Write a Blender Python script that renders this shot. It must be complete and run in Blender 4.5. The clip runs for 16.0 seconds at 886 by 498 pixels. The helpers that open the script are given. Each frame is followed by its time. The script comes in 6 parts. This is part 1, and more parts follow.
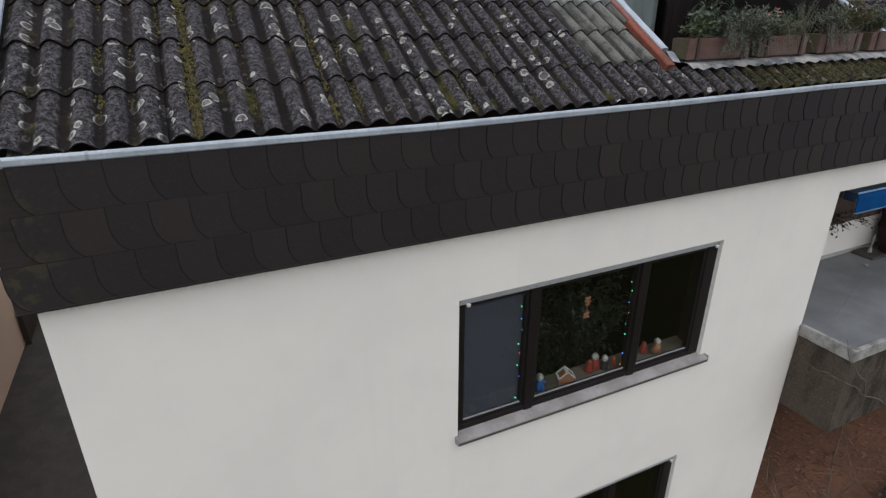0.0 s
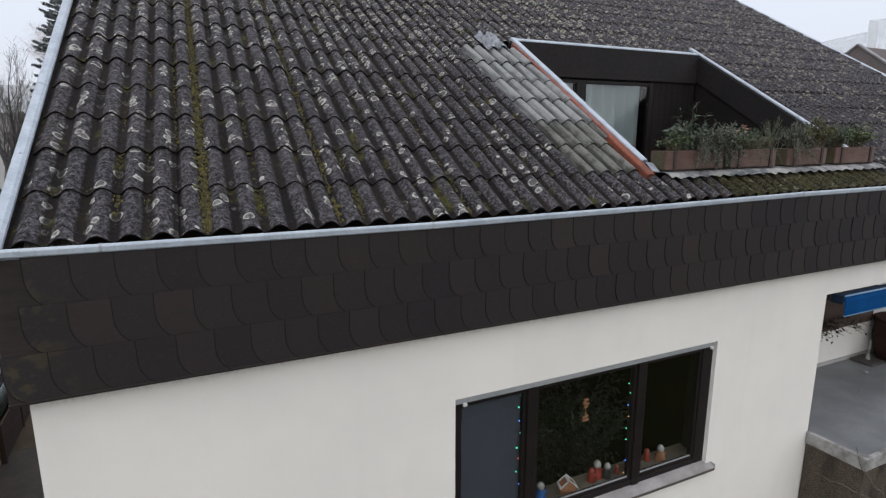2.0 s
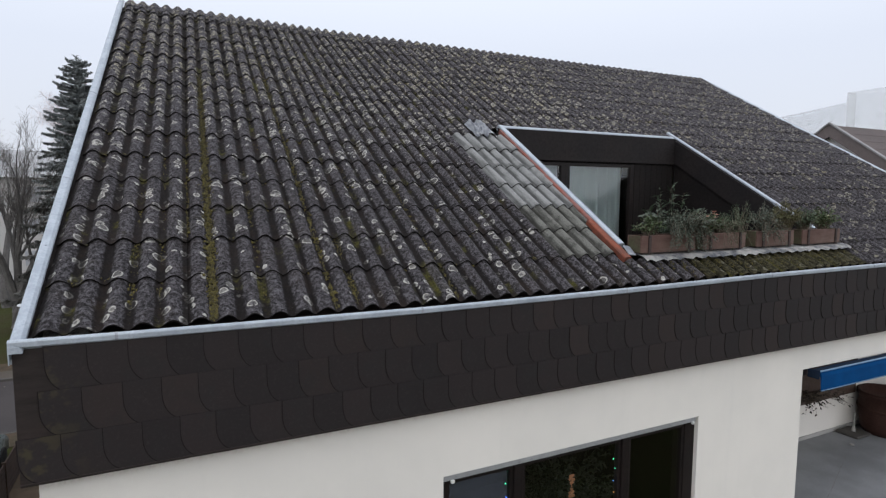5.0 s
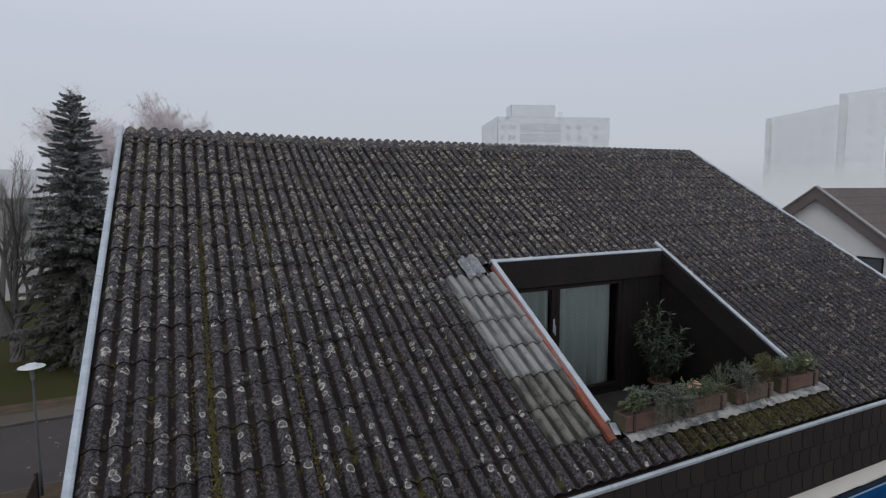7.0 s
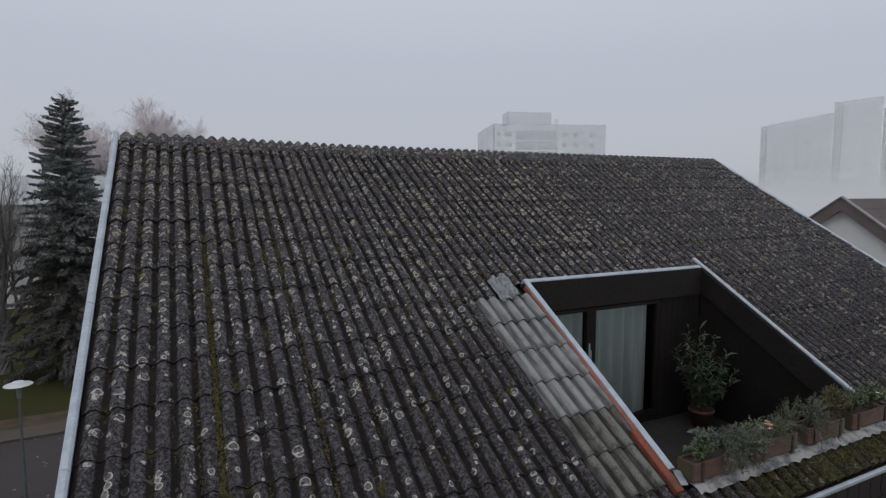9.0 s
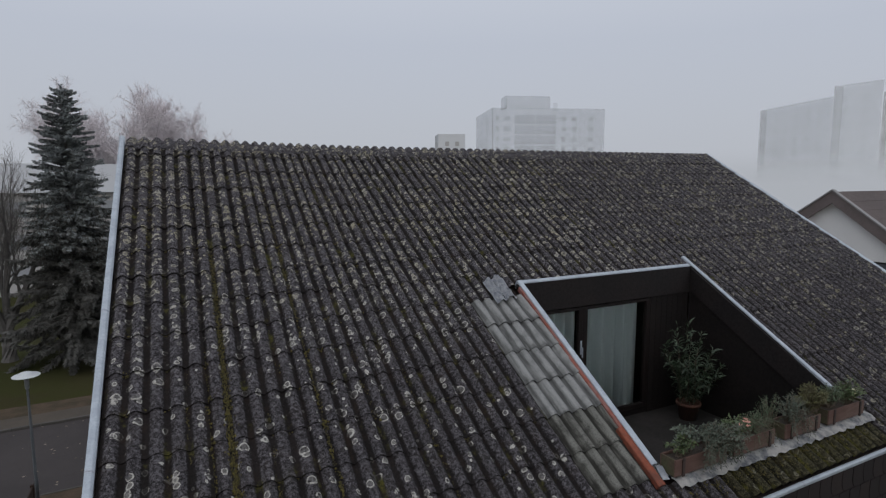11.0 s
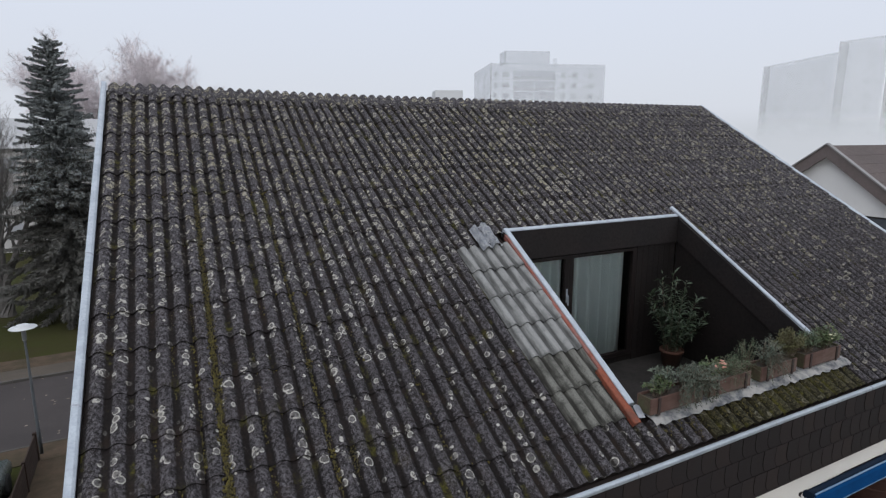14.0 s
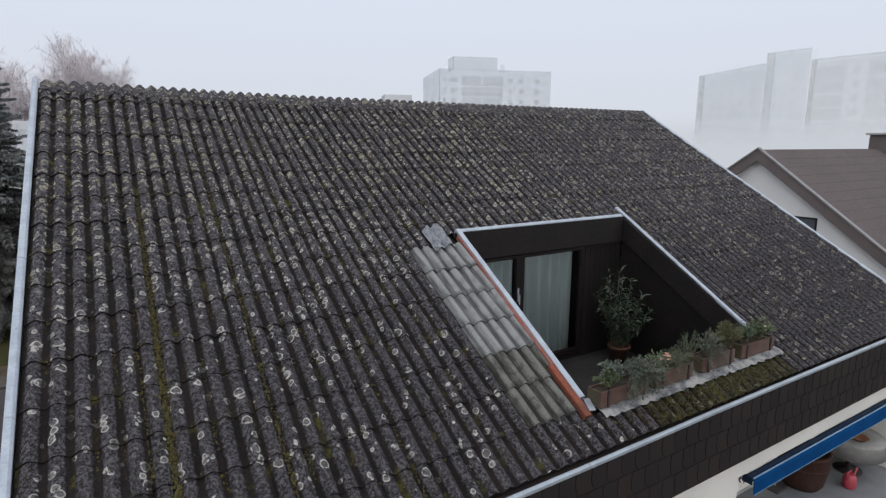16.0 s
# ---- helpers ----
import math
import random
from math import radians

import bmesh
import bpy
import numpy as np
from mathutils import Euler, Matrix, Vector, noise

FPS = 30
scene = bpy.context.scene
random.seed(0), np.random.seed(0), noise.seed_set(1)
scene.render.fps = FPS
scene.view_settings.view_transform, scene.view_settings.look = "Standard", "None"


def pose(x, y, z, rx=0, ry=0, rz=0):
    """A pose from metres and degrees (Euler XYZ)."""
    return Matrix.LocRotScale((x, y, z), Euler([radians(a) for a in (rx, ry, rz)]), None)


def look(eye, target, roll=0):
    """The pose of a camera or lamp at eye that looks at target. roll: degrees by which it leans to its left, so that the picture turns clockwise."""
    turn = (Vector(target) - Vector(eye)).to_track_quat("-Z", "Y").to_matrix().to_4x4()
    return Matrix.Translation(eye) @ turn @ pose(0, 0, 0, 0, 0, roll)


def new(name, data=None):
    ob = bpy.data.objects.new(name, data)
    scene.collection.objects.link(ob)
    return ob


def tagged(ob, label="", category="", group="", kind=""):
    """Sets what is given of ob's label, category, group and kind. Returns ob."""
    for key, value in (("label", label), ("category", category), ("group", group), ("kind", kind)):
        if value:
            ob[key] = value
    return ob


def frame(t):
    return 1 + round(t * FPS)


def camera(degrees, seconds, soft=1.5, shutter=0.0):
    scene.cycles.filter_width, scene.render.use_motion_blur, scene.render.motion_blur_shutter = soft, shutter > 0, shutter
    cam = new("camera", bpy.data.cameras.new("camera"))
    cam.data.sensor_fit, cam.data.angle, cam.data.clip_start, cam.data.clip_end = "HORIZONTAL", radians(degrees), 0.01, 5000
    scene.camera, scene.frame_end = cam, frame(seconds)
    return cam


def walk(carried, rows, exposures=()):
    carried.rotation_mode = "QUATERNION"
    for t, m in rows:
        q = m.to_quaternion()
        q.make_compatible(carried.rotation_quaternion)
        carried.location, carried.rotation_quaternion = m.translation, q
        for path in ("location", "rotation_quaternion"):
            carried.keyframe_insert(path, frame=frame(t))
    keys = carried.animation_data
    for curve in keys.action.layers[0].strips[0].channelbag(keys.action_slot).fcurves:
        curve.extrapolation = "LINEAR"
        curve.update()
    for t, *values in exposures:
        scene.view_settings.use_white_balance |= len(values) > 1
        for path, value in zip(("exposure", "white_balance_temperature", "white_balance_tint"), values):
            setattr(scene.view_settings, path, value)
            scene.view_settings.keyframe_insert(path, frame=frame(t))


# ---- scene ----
cam = camera(76.0, 16.0, soft=1.3)
METRES, EYE, TILT, LEAN, TURN = 4.75, 7.7, -23.5, 0.0, -25.3
ROWS = [
    (0.0, 0.0, 0.0, 0.0, 0.0, 0.0, 0.0),
    (0.5, -0.0002, -0.0025, -0.0125, -0.1, 0.47, -0.0),
    (1.0, 0.0006, -0.0058, -0.034, -0.14, 6.88, 0.08),
    (1.5, 0.0015, -0.0094, -0.043, -0.22, 8.08, 0.08),
    (2.0, 0.0027, -0.0228, -0.0359, -0.25, 11.81, 0.15),
    (2.5, 0.0032, -0.0319, -0.0376, -0.28, 12.76, 0.15),
    (3.0, 0.0033, -0.0432, -0.0407, -0.24, 14.16, 0.17),
    (3.2, 0.0022, -0.0471, -0.0448, -0.3, 16.54, 0.23),
    (3.5, 0.0032, -0.0540, -0.0470, -0.33, 17.75, 0.2),
    (5.3, 0.0155, -0.1199, 0.0153, -0.72, 18.0, 0.05),
    (5.5, 0.0155, -0.1352, 0.0501, -0.79, 17.91, 0.1),
    (6.0, 0.0164, -0.1986, 0.194, -1.1, 18.01, 0.19),
    (6.5, 0.0145, -0.2388, 0.2744, -1.2, 18.0, 0.28),
    (7.0, 0.0194, -0.2919, 0.3841, -0.96, 17.41, 0.64),
    (7.5, 0.0112, -0.2332, 0.4217, -1.35, 17.92, 0.57),
    (8.0, -0.0082, -0.1518, 0.4649, -1.87, 18.21, 0.57),
    (8.5, -0.0451, -0.1354, 0.4629, -1.51, 18.03, 0.67),
    (9.0, -0.0758, -0.1442, 0.4679, -1.54, 18.06, 0.72),
    (9.2, -0.0809, -0.1488, 0.4716, -1.5, 18.07, 0.78),
    (11.3, -0.069, -0.2301, 0.5037, -1.6, 16.18, 0.87),
    (11.5, -0.0648, -0.2318, 0.5041, -1.56, 16.07, 0.83),
    (12.0, -0.0568, -0.2326, 0.5004, -1.6, 15.57, 0.83),
    (12.5, -0.0504, -0.232, 0.4952, -1.69, 12.23, 0.86),
    (13.0, -0.0457, -0.2269, 0.4866, -1.75, 12.07, 0.87),
    (13.5, -0.0422, -0.2209, 0.477, -1.8, 12.05, 0.85),
    (14.0, -0.0388, -0.2178, 0.4673, -1.87, 12.32, 0.85),
    (14.5, -0.0381, -0.2165, 0.4596, -1.94, 12.65, 0.84),
    (15.0, -0.0404, -0.2152, 0.4522, -1.96, 12.68, 0.86),
    (15.5, -0.0422, -0.2166, 0.4506, -2.19, 12.71, 0.97),
    (16.0, -0.0449, -0.22, 0.4553, -6.55, 12.64, 2.62),
]
EXPOSURES = [(0.0, 0.30), (1.5, 0.40), (3.2, 0.45), (5.3, 0.34), (5.8, 0.22), (7.0, -0.15), (8.0, -0.31), (9.2, -0.30), (11.5, -0.28), (12.5, -0.05), (13.3, 0.23), (16.0, 0.25)]
walk(cam, [(t, pose(0, 0, EYE, TILT, LEAN, TURN) @ pose(METRES * x, METRES * y, METRES * z, 90 + pitch, roll, yaw)) for t, x, y, z, yaw, pitch, roll in ROWS], EXPOSURES)

# ---- world: closed, foggy overcast sky, brighter overhead ----
world = bpy.data.worlds.new("overcast")
scene.world = world
world.use_nodes = True
wn, wl = world.node_tree.nodes, world.node_tree.links
wn.clear()
w_out, w_bg = wn.new("ShaderNodeOutputWorld"), wn.new("ShaderNodeBackground")
w_sky = wn.new("ShaderNodeTexSky")
w_sky.sky_type, w_sky.sun_disc = "NISHITA", False
w_sky.sun_elevation, w_sky.sun_rotation = radians(24), radians(200)
w_sky.dust_density = 6.0
w_co, w_sep, w_ramp = wn.new("ShaderNodeTexCoord"), wn.new("ShaderNodeSeparateXYZ"), wn.new("ShaderNodeValToRGB")
wl.new(w_co.outputs["Generated"], w_sep.inputs[0])
wl.new(w_sep.outputs["Z"], w_ramp.inputs[0])
w_ramp.color_ramp.elements[0].position, w_ramp.color_ramp.elements[0].color = 0.0, (0.60, 0.630, 0.690, 1)
w_ramp.color_ramp.elements[1].position, w_ramp.color_ramp.elements[1].color = 1.0, (1.18, 1.23, 1.33, 1)
w_mid = w_ramp.color_ramp.elements.new(0.22)
w_mid.color = (0.62, 0.665, 0.765, 1)
w_scale, w_mix = wn.new("ShaderNodeVectorMath"), wn.new("ShaderNodeMix")
w_scale.operation = "SCALE"
w_scale.inputs["Scale"].default_value = 0.10
wl.new(w_sky.outputs[0], w_scale.inputs[0])
w_mix.data_type = "RGBA"
w_mix.inputs["Factor"].default_value = 0.93
wl.new(w_scale.outputs[0], w_mix.inputs["A"])
# the fog is brighter towards the veiled sun in the south
w_south, w_glow = wn.new("ShaderNodeMapRange"), wn.new("ShaderNodeMix")
w_south.interpolation_type = "SMOOTHSTEP"
for key, val in (("From Min", 0.1), ("From Max", -0.9), ("To Min", 0.0), ("To Max", 0.85)):
    w_south.inputs[key].default_value = val
wl.new(w_sep.outputs["Y"], w_south.inputs["Value"])
w_glow.data_type = "RGBA"
wl.new(w_south.outputs["Result"], w_glow.inputs["Factor"])
wl.new(w_ramp.outputs[0], w_glow.inputs["A"])
w_glow.inputs["B"].default_value = (1.11, 1.17, 1.26, 1)
wl.new(w_glow.outputs["Result"], w_mix.inputs["B"])
wl.new(w_mix.outputs["Result"], w_bg.inputs[0])
wl.new(w_bg.outputs[0], w_out.inputs[0])
w_bg.inputs[1].default_value = 1.0

# the veiled sun behind the clouds
sun = new("sun", bpy.data.lights.new("sun", "SUN"))
sun.data.energy, sun.data.angle, sun.data.color = 0.5, radians(60), (1.0, 0.98, 0.96)
sun.matrix_basis = look((0, 0, 0), (0.45, 0.45, -0.75))


# ---- materials ----
def shader(name):
    m = bpy.data.materials.new(name)
    m.use_nodes = True
    t = m.node_tree
    return m, t, t.nodes["Principled BSDF"]


def link_mix(t, fac, a, b):
    """Mix two colours (sockets or tuples) by a socket or number."""
    n = t.nodes.new("ShaderNodeMix")
    n.data_type = "RGBA"
    for key, v in (("Factor", fac), ("A", a), ("B", b)):
        s = n.inputs[key]
        if isinstance(v, bpy.types.NodeSocket):
            t.links.new(v, s)
        elif isinstance(v, tuple):
            s.default_value = (*v, 1)
        else:
            s.default_value = v
    return n.outputs["Result"]


def calc(t, op, a, b=0.0, c=0.0):
    n = t.nodes.new("ShaderNodeMath")
    n.operation = op
    for i, v in enumerate((a, b, c)):
        if isinstance(v, bpy.types.NodeSocket):
            t.links.new(v, n.inputs[i])
        else:
            n.inputs[i].default_value = v
    return n.outputs[0]


def step(t, v, low, high, out0=0.0, out1=1.0):
    n = t.nodes.new("ShaderNodeMapRange")
    n.interpolation_type = "SMOOTHSTEP"
    t.links.new(v, n.inputs["Value"])
    for k, x in (("From Min", low), ("From Max", high), ("To Min", out0), ("To Max", out1)):
        n.inputs[k].default_value = x
    return n.outputs["Result"]


def place(t, world_space=False):
    if world_space:
        return t.nodes.new("ShaderNodeNewGeometry").outputs["Position"]
    return t.nodes.new("ShaderNodeTexCoord").outputs["Object"]


def stretch(t, vec, x, y, z):
    n = t.nodes.new("ShaderNodeVectorMath")
    n.operation = "MULTIPLY"
    t.links.new(vec, n.inputs[0])
    n.inputs[1].default_value = (x, y, z)
    return n.outputs[0]


def clouds(t, vec, scale, detail=4.0, rough=0.6):
    n = t.nodes.new("ShaderNodeTexNoise")
    t.links.new(vec, n.inputs["Vector"])
    n.inputs["Scale"].default_value, n.inputs["Detail"].default_value = scale, detail
    n.inputs["Roughness"].default_value = rough
    return n.outputs["Fac"]


def cells(t, vec, scale, feature="F1", rand=1.0):
    n = t.nodes.new("ShaderNodeTexVoronoi")
    n.feature = feature
    t.links.new(vec, n.inputs["Vector"])
    n.inputs["Scale"].default_value, n.inputs["Randomness"].default_value = scale, rand
    return n


def relief(t, bsdf, height, strength=0.3, distance=0.01):
    n = t.nodes.new("ShaderNodeBump")
    n.inputs["Strength"].default_value, n.inputs["Distance"].default_value = strength, distance
    t.links.new(height, n.inputs["Height"])
    t.links.new(n.outputs[0], bsdf.inputs["Normal"])


def surface(name, base, second, rough=0.8, metal=0.0, big=1.5, fine=40.0, bump=0.2, depth=0.004, spread=0.0,
            world_space=False, gloss=0.5, grain=(1, 1, 1)):
    """A weathered surface: two tones in large patches, fine grain and relief; spread: brightness varied from piece to piece."""
    m, t, b = shader(name)
    p = place(t, world_space)
    g = stretch(t, p, *grain)
    a, f = clouds(t, p, big, 5.0), clouds(t, g, fine, 6.0, 0.7)
    col = link_mix(t, step(t, a, 0.35, 0.68), base, second)
    dark = tuple(c * 0.72 for c in base)
    col = link_mix(t, step(t, f, 0.42, 0.75, 0.0, 0.8), col, dark)
    if spread:
        rnd = t.nodes.new("ShaderNodeObjectInfo").outputs["Random"]
        hsv = t.nodes.new("ShaderNodeHueSaturation")
        t.links.new(col, hsv.inputs["Color"])
        t.links.new(step(t, rnd, 0, 1, 1 - spread, 1 + spread), hsv.inputs["Value"])
        col = hsv.outputs[0]
    t.links.new(col, b.inputs["Base Color"])
    t.links.new(step(t, f, 0.2, 0.8, max(rough - 0.12, 0.03), min(rough + 0.1, 1)), b.inputs["Roughness"])
    b.inputs["Metallic"].default_value, b.inputs["Specular IOR Level"].default_value = metal, gloss
    if bump:
        relief(t, b, f, bump, depth)
    return m


def roof_cement(name, base, crest, lichen, moss_level, rings=1.0, worn=0.30):
    """Weathered corrugated fibre cement: dark troughs, grey crusted crests, ring-shaped pale lichens, moss."""
    m, t, b = shader(name)
    w, o = place(t, True), place(t)
    sep = t.nodes.new("ShaderNodeSeparateXYZ")
    t.links.new(o, sep.inputs[0])
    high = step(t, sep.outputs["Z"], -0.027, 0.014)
    far = t.nodes.new("ShaderNodeSeparateXYZ")
    t.links.new(w, far.inputs[0])
    upper = step(t, far.outputs["Y"], 4.2, 9.5)   # the lichens grow thicker towards the ridge
    g1, g2, g3, g5, g6 = clouds(t, w, 1.7, 5.0), clouds(t, w, 75.0, 4.0, 0.8), clouds(t, w, 19.0, 5.0, 0.7), clouds(t, w, 130.0, 2.0, 0.7), clouds(t, w, 36.0, 4.0, 0.75)
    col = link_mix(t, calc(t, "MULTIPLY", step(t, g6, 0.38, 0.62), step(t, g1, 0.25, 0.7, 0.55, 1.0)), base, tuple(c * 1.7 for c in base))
    rnd = t.nodes.new("ShaderNodeObjectInfo").outputs["Random"]
    tint = t.nodes.new("ShaderNodeHueSaturation")
    t.links.new(col, tint.inputs["Color"])
    t.links.new(step(t, rnd, 0, 1, 0.80, 1.2), tint.inputs["Value"])
    col = tint.outputs[0]
    # rusty brown algae in broad patches
    col = link_mix(t, calc(t, "MULTIPLY", step(t, clouds(t, w, 4.5, 4.0, 0.65), 0.48, 0.66), 0.5), col, (base[0] * 2.2, base[1] * 1.75, base[2] * 1.35))
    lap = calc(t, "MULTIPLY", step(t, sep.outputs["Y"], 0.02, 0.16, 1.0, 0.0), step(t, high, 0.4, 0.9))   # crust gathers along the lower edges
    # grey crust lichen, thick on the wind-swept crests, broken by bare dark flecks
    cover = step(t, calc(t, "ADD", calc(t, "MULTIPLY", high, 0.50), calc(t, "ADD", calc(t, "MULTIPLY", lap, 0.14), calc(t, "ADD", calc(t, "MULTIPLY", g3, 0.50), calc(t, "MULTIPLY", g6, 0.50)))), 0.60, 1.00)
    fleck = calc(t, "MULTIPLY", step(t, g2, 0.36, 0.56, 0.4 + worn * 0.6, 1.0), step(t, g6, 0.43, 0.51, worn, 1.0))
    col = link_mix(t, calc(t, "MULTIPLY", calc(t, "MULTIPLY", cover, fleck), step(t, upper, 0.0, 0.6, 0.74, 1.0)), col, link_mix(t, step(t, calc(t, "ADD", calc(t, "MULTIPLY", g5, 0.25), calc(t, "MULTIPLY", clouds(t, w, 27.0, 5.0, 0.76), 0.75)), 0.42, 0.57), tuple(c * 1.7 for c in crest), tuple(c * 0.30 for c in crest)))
    spark = calc(t, "MULTIPLY", step(t, g5, 0.58, 0.66), step(t, calc(t, "ADD", calc(t, "MULTIPLY", high, 0.25), g3), 0.52, 0.76))
    col = link_mix(t, calc(t, "MULTIPLY", spark, step(t, upper, 0.0, 1.0, 0.45, 0.75)), col, tuple(min(c * 2.6, 0.5) for c in crest))
    # ring lichens: thin open crescents and a few filled spots
    warped = t.nodes.new("ShaderNodeVectorMath")
    warped.operation = "ADD"
    nz = t.nodes.new("ShaderNodeTexNoise")
    nz.inputs["Scale"].default_value = 16.0
    t.links.new(w, nz.inputs["Vector"])
    t.links.new(w, warped.inputs[0])
    t.links.new(stretch(t, nz.outputs["Color"], 0.032, 0.032, 0.032), warped.inputs[1])
    ring_mask = None
    for scale, r0, r1, share, core, low in ((6.0, 0.225, 0.270, 0.61, 0.16, 1.0), (8.4, 0.215, 0.275, 0.57, 0.34, 0.95), (12.0, 0.02, 0.19, 0.78, 1.0, 1.0),
                                            (7.0, 0.20, 0.25, 0.63, 0.20, 0.9), (10.5, 0.22, 0.285, 0.50, 0.30, 0.0), (15.0, 0.05, 0.22, 0.74, 0.8, 0.0)):
        v = cells(t, warped.outputs[0], scale)
        d, pick = v.outputs["Distance"], t.nodes.new("ShaderNodeSeparateColor")
        t.links.new(v.outputs["Color"], pick.inputs[0])
        outer = step(t, d, r1, r1 + 0.03, 1.0, 0.0)
        inner = step(t, d, r0 - 0.03, r0 + 0.01, core, 1.0)
        part_of = calc(t, "MULTIPLY", step(t, calc(t, "SUBTRACT", pick.outputs["Red"], step(t, upper, 0.0, 0.5, 0.14, 0.0)), share, share + 0.02), step(t, upper, 0.15, 0.8, low, 1.0))
        k = calc(t, "MULTIPLY", calc(t, "MULTIPLY", outer, inner), part_of)
        ring_mask = k if ring_mask is None else calc(t, "MAXIMUM", ring_mask, k)
    ring_mask = calc(t, "MULTIPLY", ring_mask, step(t, g2, 0.26, 0.44))
    ring_mask = calc(t, "MULTIPLY", ring_mask, step(t, g3, 0.38, 0.50))
    ring_mask = calc(t, "MULTIPLY", ring_mask, step(t, high, 0.10, 0.55, 0.15, 1.0))
    ring_mask = calc(t, "MULTIPLY", ring_mask, step(t, far.outputs["X"], 6.0, 8.5, 1.0, 0.6))
    shade = link_mix(t, calc(t, "MULTIPLY", step(t, g6, 0.42, 0.66), 0.7), lichen, (lichen[0] * 0.52, lichen[1] * 0.49, lichen[2] * 0.43))
    olive = calc(t, "MAXIMUM", step(t, upper, 0.25, 0.9), step(t, far.outputs["X"], 5.5, 8.0))   # yellower growth high up and beside the terrace
    shade = link_mix(t, calc(t, "MULTIPLY", olive, step(t, clouds(t, w, 2.6, 3.0), 0.35, 0.65, 0.35, 0.95)), shade, (lichen[0] * 0.66, lichen[1] * 0.61, lichen[2] * 0.43))
    col = link_mix(t, calc(t, "MULTIPLY", ring_mask, rings), col, shade)
    # moss in the troughs
    n4 = clouds(t, w, 3.3, 5.0, 0.65)
    wet = calc(t, "MULTIPLY", step(t, n4, moss_level, moss_level + 0.14), step(t, high, 0.35, 0.85, 1.0, 0.12))
    wet = calc(t, "MULTIPLY", wet, step(t, g3, 0.35, 0.55))
    green = link_mix(t, step(t, g2, 0.3, 0.7), (0.022, 0.024, 0.008), (0.078, 0.070, 0.016))
    col = link_mix(t, wet, col, green)
    t.links.new(col, b.inputs["Base Color"])
    b.inputs["Roughness"].default_value, b.inputs["Specular IOR Level"].default_value = 0.95, 0.12
    h = calc(t, "ADD", calc(t, "MULTIPLY", g2, 0.7), calc(t, "ADD", calc(t, "MULTIPLY", ring_mask, 0.6), calc(t, "MULTIPLY", wet, 1.2)))
    relief(t, b, h, 0.7, 0.006)
    return m


def newer_cement(name, base, crest, dirt):
    """Younger grey sheets: pale crests streaked by rain along the slope, darker in the troughs and along the laps."""
    m, t, b = shader(name)
    w, o = place(t, True), place(t)
    sep = t.nodes.new("ShaderNodeSeparateXYZ")
    t.links.new(o, sep.inputs[0])
    streaks, fine, broad = clouds(t, stretch(t, w, 30, 2.2, 2.2), 1.0, 5.0, 0.6), clouds(t, w, 70.0, 5.0, 0.75), clouds(t, w, 6.0, 5.0, 0.65)
    high = step(t, calc(t, "ADD", sep.outputs["Z"], calc(t, "MULTIPLY", calc(t, "SUBTRACT", streaks, 0.5), 0.06)), -0.020, 0.024)
    col = link_mix(t, high, base, crest)
    col = link_mix(t, step(t, streaks, 0.40, 0.68, 0.0, 0.35), col, tuple(c * 1.35 for c in crest))
    col = link_mix(t, calc(t, "MULTIPLY", step(t, broad, 0.45, 0.68), dirt), col, tuple(c * 0.45 for c in base))
    col = link_mix(t, step(t, fine, 0.46, 0.66, 0.0, dirt), col, tuple(c * 0.6 for c in base))
    lower = calc(t, "MULTIPLY", step(t, sep.outputs["Y"], 0.0, 0.10, 1.0, 0.0), step(t, broad, 0.35, 0.6))
    col = link_mix(t, calc(t, "MULTIPLY", lower, 0.5), col, tuple(c * 0.5 for c in base))
    t.links.new(col, b.inputs["Base Color"])
    b.inputs["Roughness"].default_value, b.inputs["Specular IOR Level"].default_value = 0.9, 0.2
    relief(t, b, fine, 0.5, 0.004)
    return m


def leaf_material(name, a, b2, rough=0.6):
    m, t, b = shader(name)
    rnd = t.nodes.new("ShaderNodeNewGeometry").outputs["Random Per Island"]
    col = link_mix(t, rnd, a, b2)
    t.links.new(col, b.inputs["Base Color"])
    b.inputs["Roughness"].default_value = rough
    return m


def wall_render():
    """Off-white scratched render with faint rain streaks."""
    m, t, b = shader("white_render")
    p = place(t, True)
    a, f = clouds(t, p, 0.9, 5.0), clouds(t, p, 150.0, 4.0, 0.7)
    col = link_mix(t, step(t, a, 0.35, 0.68), (0.675, 0.645, 0.605), (0.63, 0.605, 0.57))
    streak = clouds(t, stretch(t, p, 5.0, 5.0, 0.22), 1.6, 5.0, 0.6)
    col = link_mix(t, step(t, streak, 0.52, 0.78, 0.0, 0.16), col, (0.55, 0.535, 0.515))
    col = link_mix(t, step(t, f, 0.45, 0.75, 0.0, 0.35), col, (0.50, 0.48, 0.45))
    # rusty splashes in a narrow line where the shingles drip on the render
    up = t.nodes.new("ShaderNodeSeparateXYZ")
    t.links.new(p, up.inputs[0])
    band = calc(t, "MULTIPLY", step(t, up.outputs["Z"], 5.95, 6.06), step(t, clouds(t, p, 45.0, 5.0, 0.75), 0.42, 0.62))
    col = link_mix(t, calc(t, "MULTIPLY", band, 0.75), col, (0.20, 0.135, 0.10))
    t.links.new(col, b.inputs["Base Color"])
    b.inputs["Roughness"].default_value, b.inputs["Specular IOR Level"].default_value = 0.95, 0.2
    relief(t, b, f, 0.4, 0.003)
    return m


